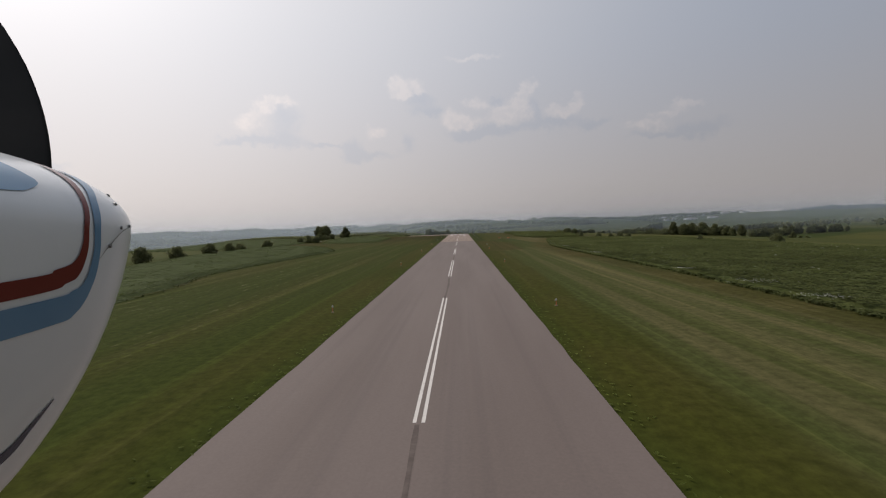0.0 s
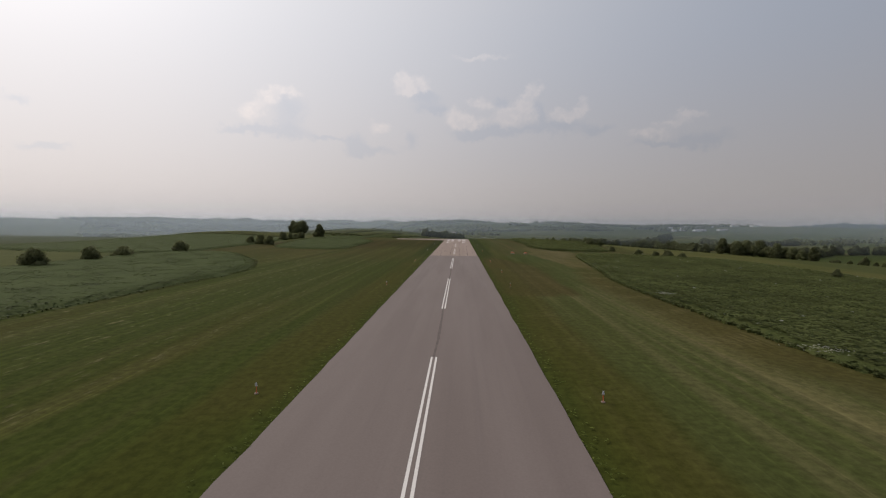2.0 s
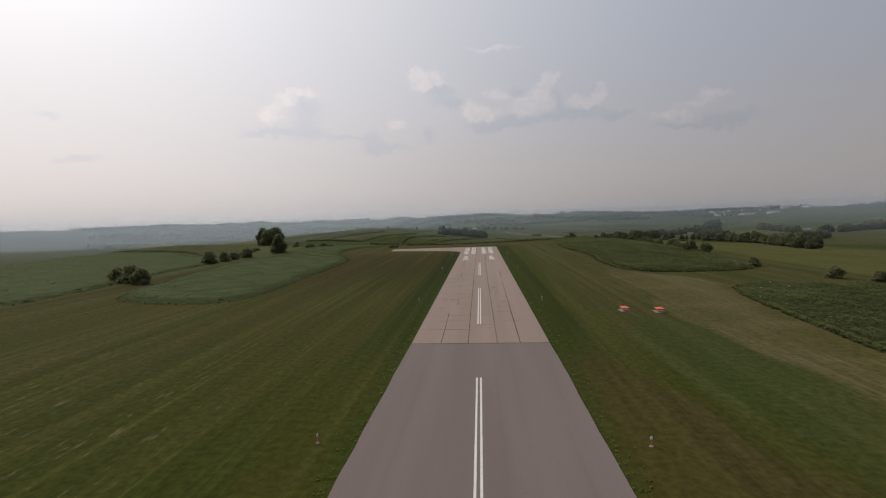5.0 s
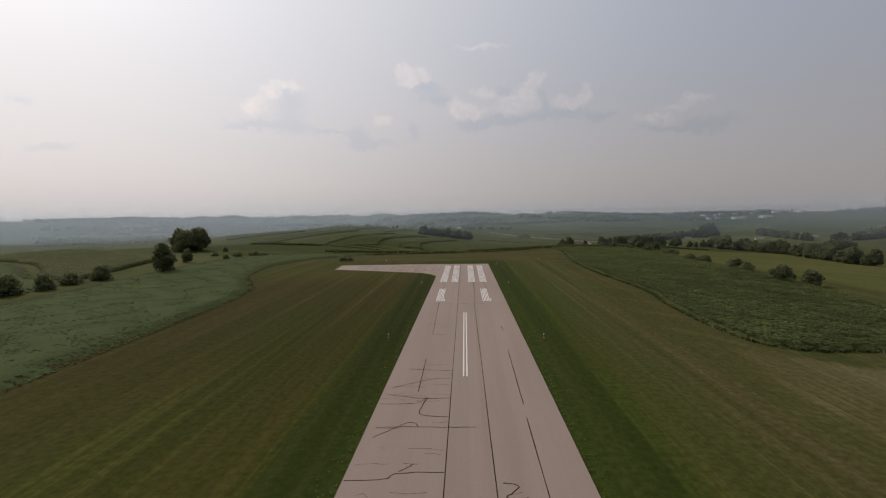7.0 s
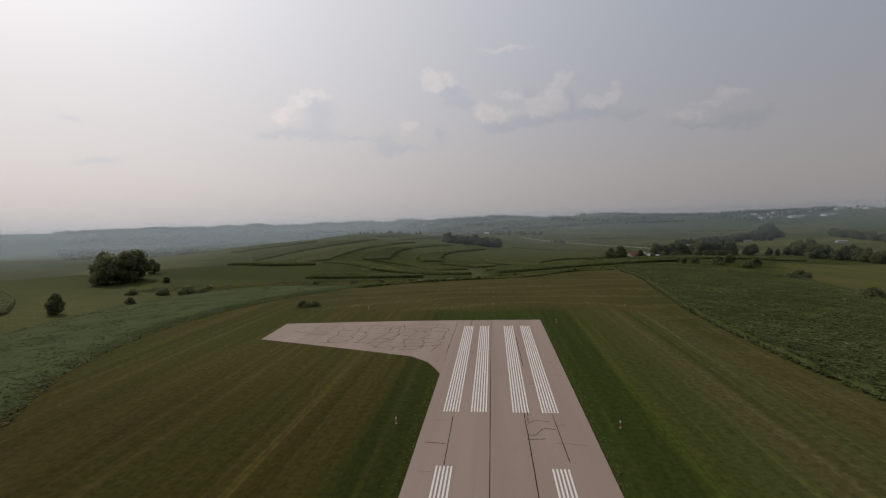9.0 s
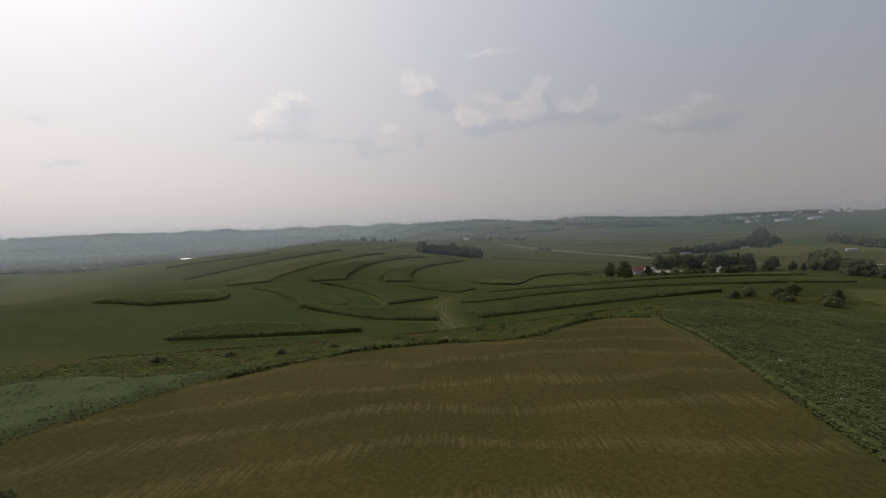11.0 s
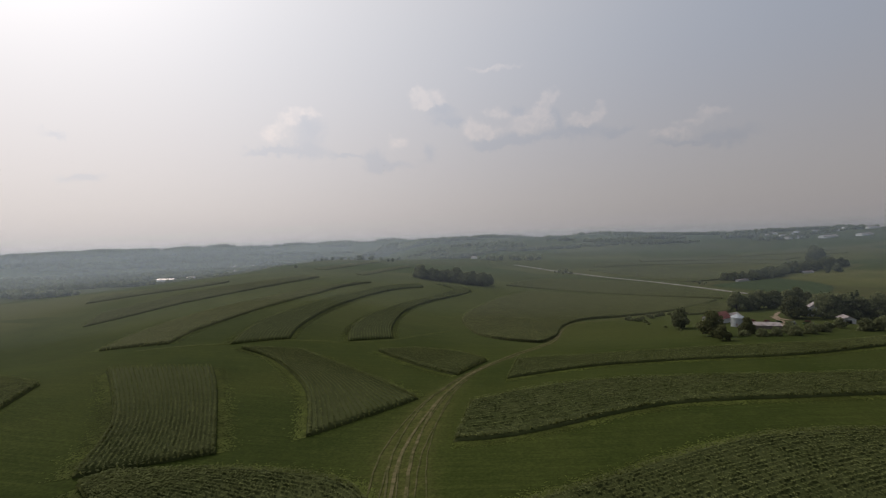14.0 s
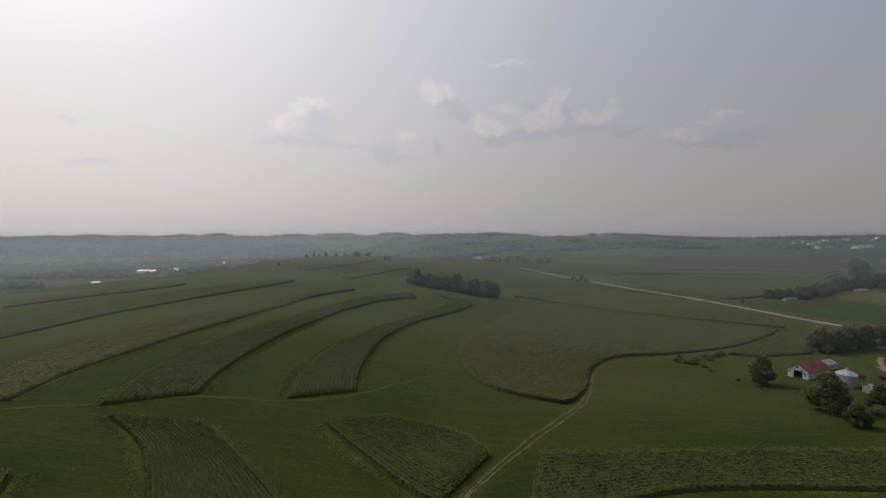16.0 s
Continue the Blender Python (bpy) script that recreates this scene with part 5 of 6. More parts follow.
def far_wood(seed, name, spots, label, mat=LEAF):
    """Woodland too far off to count: many leaf clumps heaped into tree-shaped mounds."""
    rng = np.random.default_rng(seed)
    vs = []
    for x, y, spread_x, spread_y, n, tall in spots:
        tx, ty = rng.normal(x, spread_x, n), rng.normal(y, spread_y, n)
        for a, b in zip(tx, ty):
            h = tall * rng.uniform(0.6, 1.15)
            m = 26
            d = rng.normal(0, 1, (m, 3))
            d /= np.linalg.norm(d, axis=1)[:, None]
            p = np.array([a, b, landz(a, b) + h * 0.52]) + d * np.array([h * 0.46, h * 0.46, h * 0.5]) * rng.uniform(0.7, 1.1, m)[:, None]
            nrm = d + rng.normal(0, 0.4, (m, 3))
            u = np.cross(nrm, rng.normal(0, 1, (m, 3)))
            u /= np.linalg.norm(u, axis=1)[:, None]
            v = np.cross(nrm, u)
            v /= np.linalg.norm(v, axis=1)[:, None]
            s = h * 0.21 * rng.uniform(0.7, 1.4, m)[:, None]
            vs.append(np.stack([p - u * s, p - v * s, p + u * s, p + v * s], 1).reshape(-1, 3))
    v = np.concatenate(vs)
    return tagged(new(name, mesh_of(name, v, quads(len(v) // 4), [mat])), label, "woodland", kind="stuff")


def wood_bands(seed, bands, label):
    """Long belts of woodland: overlapping leafy crowns, each of a few large clumps."""
    rng = np.random.default_rng(seed)
    vs = []
    for x0, y0, x1, y1, deep, tall in bands:
        n = max(3, int(math.hypot(x1 - x0, y1 - y0) * deep / 55))
        f, off = rng.uniform(0, 1, n), rng.uniform(-0.5, 0.5, n) * deep
        tx, ty = x0 + (x1 - x0) * f + 8 * np.sin(f * 9 + seed), y0 + (y1 - y0) * f + off * (0.5 + 0.5 * np.sin(np.pi * f)) + 6 * np.sin(f * 13)
        h = tall * rng.uniform(0.6, 1.1, n) * (0.7 + 0.3 * np.sin(np.pi * f))
        base = np.stack([tx, ty, land(tx, ty) + h * 0.45], -1)
        m = 20
        d = rng.normal(0, 1, (n, m, 3))
        d /= np.linalg.norm(d, axis=2)[..., None]
        p = base[:, None] + d * h[:, None, None] * np.array([0.52, 0.52, 0.5]) * rng.uniform(0.7, 1.05, (n, m, 1))
        nrm = d + rng.normal(0, 0.4, d.shape)
        u = np.cross(nrm, rng.normal(0, 1, d.shape))
        u /= np.linalg.norm(u, axis=2)[..., None]
        v = np.cross(nrm, u)
        v /= np.linalg.norm(v, axis=2)[..., None]
        s_ = h[:, None, None] * 0.24 * rng.uniform(0.7, 1.4, (n, m, 1))
        vs.append(np.stack([p - u * s_, p - v * s_, p + u * s_, p + v * s_], 2).reshape(-1, 3))
    v = np.concatenate(vs)
    return tagged(new("far_woods", mesh_of("far_woods", v, quads(len(v) // 4), [LEAF])), label, "woodland", kind="stuff")


far_wood(31, "far_woods", [(11, 1109, 14, 8, 9, 11), (87, 1105, 22, 8, 12, 11), (120, 892, 6, 4, 4, 6), (134, 878, 5, 3, 3, 6), (249, 696, 3, 3, 2, 6), (713, 1460, 26, 8, 22, 14), (760, 1380, 34, 10, 24, 12), (880, 1455, 60, 10, 26, 10), (1010, 1475, 50, 10, 20, 10),
                           (-275, 1170, 22, 6, 10, 10), (-215, 1120, 10, 5, 3, 7), (860, 800, 60, 16, 30, 12), (720, 640, 60, 12, 26, 11), (980, 500, 120, 20, 50, 12)], "hazy clumps of distant woodland between fields")
fr = random.Random(41)
BELTS = []
for k in range(60):
    y = fr.uniform(820, 1750)
    x = -fr.uniform(0.40, 0.95) * y - 60
    half = fr.uniform(45, 110)
    slope = fr.uniform(-0.3, 0.3)
    BELTS.append((x - half, y - half * slope, x + half, y + half * slope, fr.uniform(14, 30), fr.uniform(8, 12)))
for k in range(150):
    y = 900 * (1750 / 900) ** (k / 149)
    x = fr.uniform(-1.0, 0.95) * y
    if -400 < x < 620 and y < 1300 or x > 260 and y < 1250 or 600 < x < 1300 and y < 1560 or x > -200 and fr.random() < 0.45:
        continue
    half = fr.uniform(50, 120) * (y / 1200) ** 0.6
    slope = fr.uniform(-0.25, 0.25)
    BELTS.append((x - half, y - half * slope, x + half, y + half * slope, fr.uniform(16, 34), fr.uniform(9, 13)))
for k in range(96):
    a, r_ = (radians(fr.uniform(-12, 24)), fr.uniform(1150, 1600)) if k < 30 else (radians(fr.uniform(-54, -6)), fr.uniform(1560, 2040))
    x, y, half = math.sin(a) * r_, 250 + math.cos(a) * r_, fr.uniform(14, 60)
    BELTS.append((x - half * math.cos(a), y + half * math.sin(a), x + half * math.cos(a), y - half * math.sin(a), fr.uniform(12, 30), fr.uniform(7, 13)))
wood_bands(3, [b for b in BELTS if b[1] < 1300], "hazy belts of woodland across the valley")
wood_bands(4, [b for b in BELTS if b[1] >= 1300], "hazy bands of woodland towards the horizon")


# ---- far ridges ----
def ridge(name, az0, az1, dist, base, crest, seed, label):
    """A long wooded ridge near the horizon, with depth and an uneven crest."""
    rng = np.random.default_rng(seed)
    n = 160
    az_ = np.radians(np.linspace(az0, az1, n))
    f = np.linspace(0, 1, n)
    prof = crest * np.sin(np.pi * f) ** 0.6 * (0.75 + 0.18 * np.sin(f * 11 + seed) + 0.1 * np.sin(f * 31 + 2 * seed)) + rng.normal(0, crest * 0.02 + 0.8, n)
    rows_ = []
    for depth, share in ((-260, 0.0), (-130, 0.62), (0, 1.0), (150, 0.6), (320, 0.0)):
        d = dist + depth
        rows_.append(np.stack([np.sin(az_) * d, 200 + np.cos(az_) * d, base + prof * share + (rng.normal(0, 1.2, n) if 0 < share else -12)], -1))
    v = np.concatenate(rows_)
    q = np.arange(5 * n).reshape(5, n)
    fs = np.stack([q[:-1, :-1], q[:-1, 1:], q[1:, 1:], q[1:, :-1]], -1).reshape(-1, 4)
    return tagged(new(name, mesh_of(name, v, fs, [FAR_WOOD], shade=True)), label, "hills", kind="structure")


ridge("backdrop", 26, 88, 2150, -14, 62, 2, "long wooded ridge far away, tinted haze blue grey")


# ---- see-through shells in place of haze ----
def haze_shell(dist, thickness):
    """An added see-through shell that imitates summer haze over the far land, faint near the ground and thinning out
    above.
    """
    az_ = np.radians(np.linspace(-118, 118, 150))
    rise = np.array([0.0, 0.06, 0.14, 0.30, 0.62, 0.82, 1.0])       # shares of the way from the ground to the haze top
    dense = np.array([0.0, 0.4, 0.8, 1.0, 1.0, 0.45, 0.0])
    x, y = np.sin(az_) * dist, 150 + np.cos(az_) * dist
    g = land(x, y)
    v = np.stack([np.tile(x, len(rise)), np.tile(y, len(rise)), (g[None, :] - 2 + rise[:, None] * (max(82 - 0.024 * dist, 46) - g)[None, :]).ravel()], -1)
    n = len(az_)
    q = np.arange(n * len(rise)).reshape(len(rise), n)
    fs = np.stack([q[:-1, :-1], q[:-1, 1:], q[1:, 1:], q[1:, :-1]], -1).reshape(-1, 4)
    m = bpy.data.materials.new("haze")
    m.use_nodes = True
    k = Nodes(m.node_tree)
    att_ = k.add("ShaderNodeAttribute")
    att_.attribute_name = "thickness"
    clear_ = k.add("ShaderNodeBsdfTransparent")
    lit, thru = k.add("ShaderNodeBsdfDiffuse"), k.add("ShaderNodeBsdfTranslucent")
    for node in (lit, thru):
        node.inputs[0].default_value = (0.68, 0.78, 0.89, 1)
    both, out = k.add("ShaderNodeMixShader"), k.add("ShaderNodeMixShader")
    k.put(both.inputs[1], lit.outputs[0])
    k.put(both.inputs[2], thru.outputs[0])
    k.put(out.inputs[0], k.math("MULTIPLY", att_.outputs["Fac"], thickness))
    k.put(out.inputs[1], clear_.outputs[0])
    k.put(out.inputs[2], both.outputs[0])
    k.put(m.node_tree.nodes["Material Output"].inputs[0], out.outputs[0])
    me = mesh_of("haze_shell", v, fs, [m], shade=True)
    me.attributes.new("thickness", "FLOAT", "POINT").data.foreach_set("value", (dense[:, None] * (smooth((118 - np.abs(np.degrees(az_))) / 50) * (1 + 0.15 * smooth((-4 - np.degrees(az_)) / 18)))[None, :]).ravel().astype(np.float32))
    return tagged(new("haze_shell", me), "curved see-through shell imitating haze over the far valley", "haze", kind="structure")


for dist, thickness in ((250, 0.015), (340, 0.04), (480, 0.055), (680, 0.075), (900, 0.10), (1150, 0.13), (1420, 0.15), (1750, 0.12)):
    haze_shell(dist, thickness)


# ---- roads ----
def road(name, pts, width, mat, label, category, z=0.12, steps=10, wob=0.1):
    v, f = ribbon(pts, width, z, wob, 3, steps, True)
    top = np.array(v)
    low = top - (0, 0, 0.5)
    k = len(v)
    fs = list(f) + [(i, i + 2, i + 2 + k, i + k) for i in range(0, k - 2, 2)] + [(i + 1, i + 1 + k, i + 3 + k, i + 3) for i in range(0, k - 2, 2)]
    return tagged(new(name, mesh_of(name, np.concatenate([top, low]), fs, [mat])), label, category, kind="structure")


road("road", [(60, 1010), (110, 935), (153, 868), (182, 805), (206, 747), (222, 695), (236, 645), (250, 590), (275, 530), (330, 480), (430, 440)], 5.2, GRAVEL, "straight pale gravel road between fields", "road", 0.55, 14, 0.0)
road("grass_lane", [(-150, 356), (-128, 364), (-114, 368), (-96, 378), (-80, 383), (-66, 386), (-52, 394), (-42, 405), (-30, 424), (-17, 442)], 2.2, GRASS_LANE, "trodden grass lane between maize strips", "track", 0.05, 8, 0.4)
for k, (shift, wide, last) in enumerate(((-4.4, .34, 6), (-3.5, .28, 8), (-2.2, .38, 9), (-0.55, .62, 14), (1.15, .62, 14), (2.2, .30, 7), (3.4, .28, 6), (4.4, .24, 5), (0.5, .26, 6))):
    track = []
    for x, y in LANE[:last]:
        keep = 0.30 + 0.70 * float(smooth((350 - y) / 60)) if last < 14 else 0.85
        track.append((x + shift * keep + 0.9 * math.sin(y / 23 + 2.3 * k) * keep, y))
    road("wheel_track", track, wide, TAN_LANE if last == 14 else RUT, "pale tan wheel ruts in a grass lane", "track", 0.10, 10, 0.10)


# ---- farmstead ----
def gable(bm, w, l, eave, peak, over=0.35, thick=0.14):
    """Two sloping roof sheets with thickness, over walls of width w (x) and length l (y)."""
    for s in (-1, 1):
        a = Vector((s * (w / 2 + over), 0, eave - (peak - eave) * over / (w / 2)))
        b = Vector((0, 0, peak))
        vs = []
        for y in (-l / 2 - over, l / 2 + over):
            for p in (a, b):
                for dz_ in (0.02, thick):
                    vs.append(bm.verts.new((p.x, y, p.z + dz_)))
        for q in ((0, 2, 3, 1), (4, 5, 7, 6), (0, 1, 5, 4), (2, 6, 7, 3), (1, 3, 7, 5), (0, 4, 6, 2)):
            bm.faces.new([vs[i] for i in q])


def gabled_walls(bm, w, l, eave, peak, door=None, t=0.2):
    """Four walls of real thickness; door: width and height of an opening in the gable towards -y."""
    for s in (-1, 1):
        box(bm, *sorted((s * w / 2, s * (w / 2 - t))), -l / 2, l / 2, -1.0, eave)
    for s in (-1, 1):
        y0, y1 = sorted((s * l / 2, s * (l / 2 - t)))
        cuts = [(-w / 2 + t, w / 2 - t, -1.0, eave)]
        if door and s < 0:
            dw, dh = door
            cuts = [(-w / 2 + t, -dw / 2, -1.0, eave), (dw / 2, w / 2 - t, -1.0, eave), (-dw / 2, dw / 2, dh, eave)]
        for x0, x1, z0, z1 in cuts:
            box(bm, x0, x1, y0, y1, z0, z1)
        tri = [bm.verts.new((x, y, z)) for y in (y0, y1) for x, z in ((-w / 2, eave), (w / 2, eave), (0, peak))]
        bm.faces.new((tri[0], tri[1], tri[2]))
        bm.faces.new((tri[5], tri[4], tri[3]))
        for a, b in ((0, 1), (1, 2), (2, 0)):
            bm.faces.new((tri[a], tri[a + 3], tri[b + 3], tri[b]))


def window(parent, x, y, z, w, h, turn):
    m = Matrix.Translation((x, y, z)) @ Matrix.Rotation(turn, 4, "Z")
    bm = bmesh.new()
    for a, b, c, d in ((-w / 2 - .09, w / 2 + .09, h / 2, h / 2 + .09), (-w / 2 - .09, w / 2 + .09, -h / 2 - .09, -h / 2), (-w / 2 - .09, -w / 2, -h / 2, h / 2), (w / 2, w / 2 + .09, -h / 2, h / 2), (-.03, .03, -h / 2, h / 2)):
        box(bm, a, b, -.08, .02, c, d, m)
    f = part("window_frame", bm, WHITE_WALL, parent)
    bm = bmesh.new()
    box(bm, -w / 2, w / 2, -.04, .0, -h / 2, h / 2, m)
    part("pane", bm, GLASS, f)


def building(name, label, category, x, y, turn, w, l, eave, peak, wall, roof, door=None, windows=(), ribs=0, group=""):
    base = tagged(new(name), label, category, group)
    bm = bmesh.new()
    gabled_walls(bm, w, l, eave, peak, door)
    part("wall", bm, wall, base)
    bm = bmesh.new()
    gable(bm, w, l, eave, peak)
    for k in range(ribs):
        yy = -l / 2 + l * (k + 0.5) / ribs
        for s in (-1, 1):
            a, b = Vector((s * (w / 2 + .3), yy, eave + .0)), Vector((0, yy, peak + .15))
            tube(bm, a, b, .05, .05, 4)
    part("roof", bm, roof, base)
    if door:
        dw, dh = door
        bm = bmesh.new()
        for s in (-1, 1):
            box(bm, s * dw / 2 - .08, s * dw / 2 + .08, -l / 2 - .06, -l / 2 + .1, -.2, dh)
        box(bm, -dw / 2 - .08, dw / 2 + .08, -l / 2 - .06, -l / 2 + .1, dh, dh + .16)
        part("door_frame", bm, WHITE_WALL, base)
        bm = bmesh.new()
        box(bm, -w / 2 + .3, w / 2 - .3, -l / 2 + .3, l / 2 - .3, -.3, .05)
        part("floor", bm, DIRT, base)
    for (wx, wy, wz, ww, wh, wt) in windows:
        window(base, wx, wy, wz, ww, wh, wt)
    base.matrix_basis = Matrix.Translation((x, y, landz(x, y))) @ Matrix.Rotation(turn, 4, "Z")
    return base


building("barn", "white wooden barn with rusty red roof and open door", "barn", 140, 453, radians(-62), 8, 15, 3.2, 6.2, WHITE_WALL, ROOF_RED, (3.4, 3.2), [(-2.9, -8.1, 2.4, .8, .9, 0), (2.9, -8.1, 2.4, .8, .9, 0), (0, -8.1, 4.9, .9, .9, 0)], 8)
building("shed", "small white shed with pale roof beside the barn", "shed", 156, 466, radians(-60), 5, 7, 2.6, 3.8, WHITE_WALL, ROOF_GREY, (1.8, 2.1), [(2.55, 0, 1.5, .8, .8, radians(90))], 4)
building("machine_shed", "long low shed with weathered metal roof", "shed", 149, 424, radians(78), 7.5, 14, 2.2, 3.3, POST, ROOF_GREY, (3.0, 2.2), (), 12)
building("farmhouse", "white two storey farmhouse with grey gabled roof", "house", 206, 470, radians(-30), 7, 9, 5.2, 8.0, WHITE_WALL, ROOF_GREY, (1.1, 2.1), [(-2.3, -4.6, 1.6, 1.0, 1.5, 0), (2.3, -4.6, 1.6, 1.0, 1.5, 0), (-2.2, -4.6, 4.1, 1.0, 1.4, 0), (2.2, -4.6, 4.1, 1.0, 1.4, 0), (-3.6, -2.5, 1.6, 1, 1.5, radians(-90)), (-3.6, 2.5, 1.6, 1, 1.5, radians(-90)), (-3.6, 0, 4.3, 1, 1.4, radians(-90))], 0)
building("garage", "small white outbuilding beside the farmhouse", "shed", 202, 440, radians(-20), 6, 8, 2.6, 4.0, WHITE_WALL, ROOF_GREY, (2.6, 2.2), (), 3)
FAR_BUILDS = [(-670, 1070, 11, 40, .75), (-640, 1105, 9, 24, .6), (-745, 1468, 10, 22, .7), (-700, 1500, 9, 16, .3), (-660, 1475, 8, 14, 1.1), (795, 1390, 14, 52, 1.2), (860, 1362, 14, 60, 1.25), (930, 1345, 14, 44, 1.2), (1040, 1460, 12, 30, .9), (-16, 1165, 7, 12, .5), (930, 1500, 10, 20, .3), (835, 1530, 9, 16, .2),
              (815, 1460, 8, 14, .8), (1090, 1420, 14, 44, 1.3), (-640, 1290, 9, 18, .4), (-560, 1340, 9, 14, 1.0), (-330, 1420, 9, 16, .4), (860, 1490, 8, 12, .5), (890, 1520, 9, 13, 1.1), (965, 1480, 8, 14, .3), (1010, 1510, 9, 12, .9), (795, 1490, 7, 12, .2), (315, 736, 3.0, 38, -1.815), (560, 660, 4, 22, 1.2), (470, 650, 4, 12, .6), (-600, 880, 8, 16, .7), (440, 818, 4, 14, .9)]
for x, y, w, l, tn in FAR_BUILDS:
    building("farm_building", "distant white farm building with pale metal roof", "barn", x, y, tn + radians(45), w, l, 3.4 if w > 5 else 2.0, 3.4 + w * .22 if w > 5 else 2.8, WHITE_FAR if y > 1000 else WHITE_WALL, ROOF_GREY, None, [(-w / 2 - .05, -l / 4, 2.0, 1.4, 1.0, radians(-90)), (-w / 2 - .05, l / 4, 2.0, 1.4, 1.0, radians(-90))] if w > 7 else (), 6, "distant farm buildings")


def grain_bin(x, y, r, tall):
    base = tagged(new("grain_bin"), "round galvanised grain bin with conical roof", "silo")
    bm = bmesh.new()
    n, rings = 40, 22
    prev = None
    for k in range(rings + 1):
        rr = r + (0.05 if k % 2 else 0.0)
        ring = [bm.verts.new((rr * math.cos(i * math.tau / n), rr * math.sin(i * math.tau / n), -0.8 + (tall + .8) * k / rings)) for i in range(n)]
        if prev:
            for i in range(n):
                bm.faces.new((prev[i], prev[(i + 1) % n], ring[(i + 1) % n], ring[i]))
        prev = ring
    part("wall", bm, GALV, base)
    bm = bmesh.new()
    rim = [bm.verts.new(((r + .25) * math.cos(i * math.tau / n), (r + .25) * math.sin(i * math.tau / n), tall - .08 + (.07 if i % 2 else 0))) for i in range(n)]
    cap = [bm.verts.new((.45 * math.cos(i * math.tau / n), .45 * math.sin(i * math.tau / n), tall + r * .5)) for i in range(n)]
    for i in range(n):
        bm.faces.new((rim[i], rim[(i + 1) % n], cap[(i + 1) % n], cap[i]))
    bm.faces.new(cap)
    bm.faces.new(rim[::-1])
    part("roof", bm, GALV, base)
    bm = bmesh.new()
    tube(bm, (0, 0, tall + r * .5), (0, 0, tall + r * .5 + .5), .55, .5, 14)
    part("cap", bm, GALV, base)
    bm = bmesh.new()
    box(bm, -.45, .45, -r - .08, -r + .1, .3, 2.1)
    part("door", bm, ROOF_GREY, base)
    bm = bmesh.new()
    for s in (-.25, .25):
        tube(bm, (s, -r - .12, .3), (s, -r - .12, tall), .03, .03, 5)
    for k in range(14):
        tube(bm, (-.25, -r - .12, .5 + k * .32), (.25, -r - .12, .5 + k * .32), .02, .02, 4)
    part("ladder", bm, GALV, base).matrix_basis = Matrix.Rotation(radians(40), 4, "Z")
    base.matrix_basis = Matrix.Translation((x, y, landz(x, y))) @ Matrix.Rotation(radians(-35), 4, "Z")


grain_bin(142.5, 436, 3.3, 5.2)


def machine(kind_, x, y, turn, mat, label):
    """A parked farm implement: frame, hopper or drum, drawbar and wheels."""
    base = tagged(new(kind_), label, "farm machine", "parked implements")
    bm = bmesh.new()
    box(bm, -1.0, 1.0, -2.0, 2.0, .6, .85)
    for s in (-1, 1):
        box(bm, s * .95 - .06, s * .95 + .06, -2.2, 2.2, .5, .95)
    part("frame", bm, mat, base)
    bm = bmesh.new()
    lo = [(-.8, -1.4), (.8, -1.4), (.8, 1.4), (-.8, 1.4)]
    a = [bm.verts.new((x_ * .7, y_ * .8, .85)) for x_, y_ in lo]
    b = [bm.verts.new((x_ * 1.25, y_ * 1.2, 2.1)) for x_, y_ in lo]
    for i in range(4):
        bm.faces.new((a[i], a[(i + 1) % 4], b[(i + 1) % 4], b[i]))
    bm.faces.new(a[::-1])
    bmesh.ops.solidify(bm, geom=bm.faces[:], thickness=.06)
    part("hopper", bm, mat, base)
    bm = bmesh.new()
    tube(bm, (0, -2.0, .7), (0, -4.0, .5), .08, .06, 6)
    part("drawbar", bm, STEEL, base)
    for s in (-1, 1):
        bm = bmesh.new()
        tube(bm, (s * 1.15 - .16, 0, .55), (s * 1.15 + .16, 0, .55), .55, .55, 18)
        w = part("wheel", bm, TAR, base)
        bm = bmesh.new()
        tube(bm, (s * 1.15 - .18, 0, .55), (s * 1.15 + .18, 0, .55), .26, .26, 12)
        part("rim", bm, GALV, w)
    base.matrix_basis = Matrix.Translation((x, y, landz(x, y))) @ Matrix.Rotation(turn, 4, "Z") @ Matrix.Diagonal((0.75, 0.8, 0.7, 1))


for k, (x, y, tn) in enumerate([(164, 446, .4), (168, 442, 1.2), (172, 437, 2.0), (158, 449, .1), (177, 434, 1.6), (160, 437, .9), (182, 440, .5), (166, 430, 2.6)]):
    machine("farm_wagon", x, y, tn, (MACHINE_RED, MACHINE_GREEN, GALV)[k % 3], ("faded red farm wagon parked in the yard", "faded green farm wagon parked in the yard", "grey steel farm wagon parked in the yard")[k % 3])
road("farm_lane", [(181, 470), (176, 455), (172, 444), (166, 436), (160, 428)], 2.4, DIRT, "worn brown dirt yard between farm sheds", "track", 0.10, 8, 0.6)
road("farm_lane", [(198, 490), (186, 474), (180, 460), (182, 452)], 2.2, DIRT, "worn brown dirt lane into the farmyard", "track", 0.13, 8, 0.4)


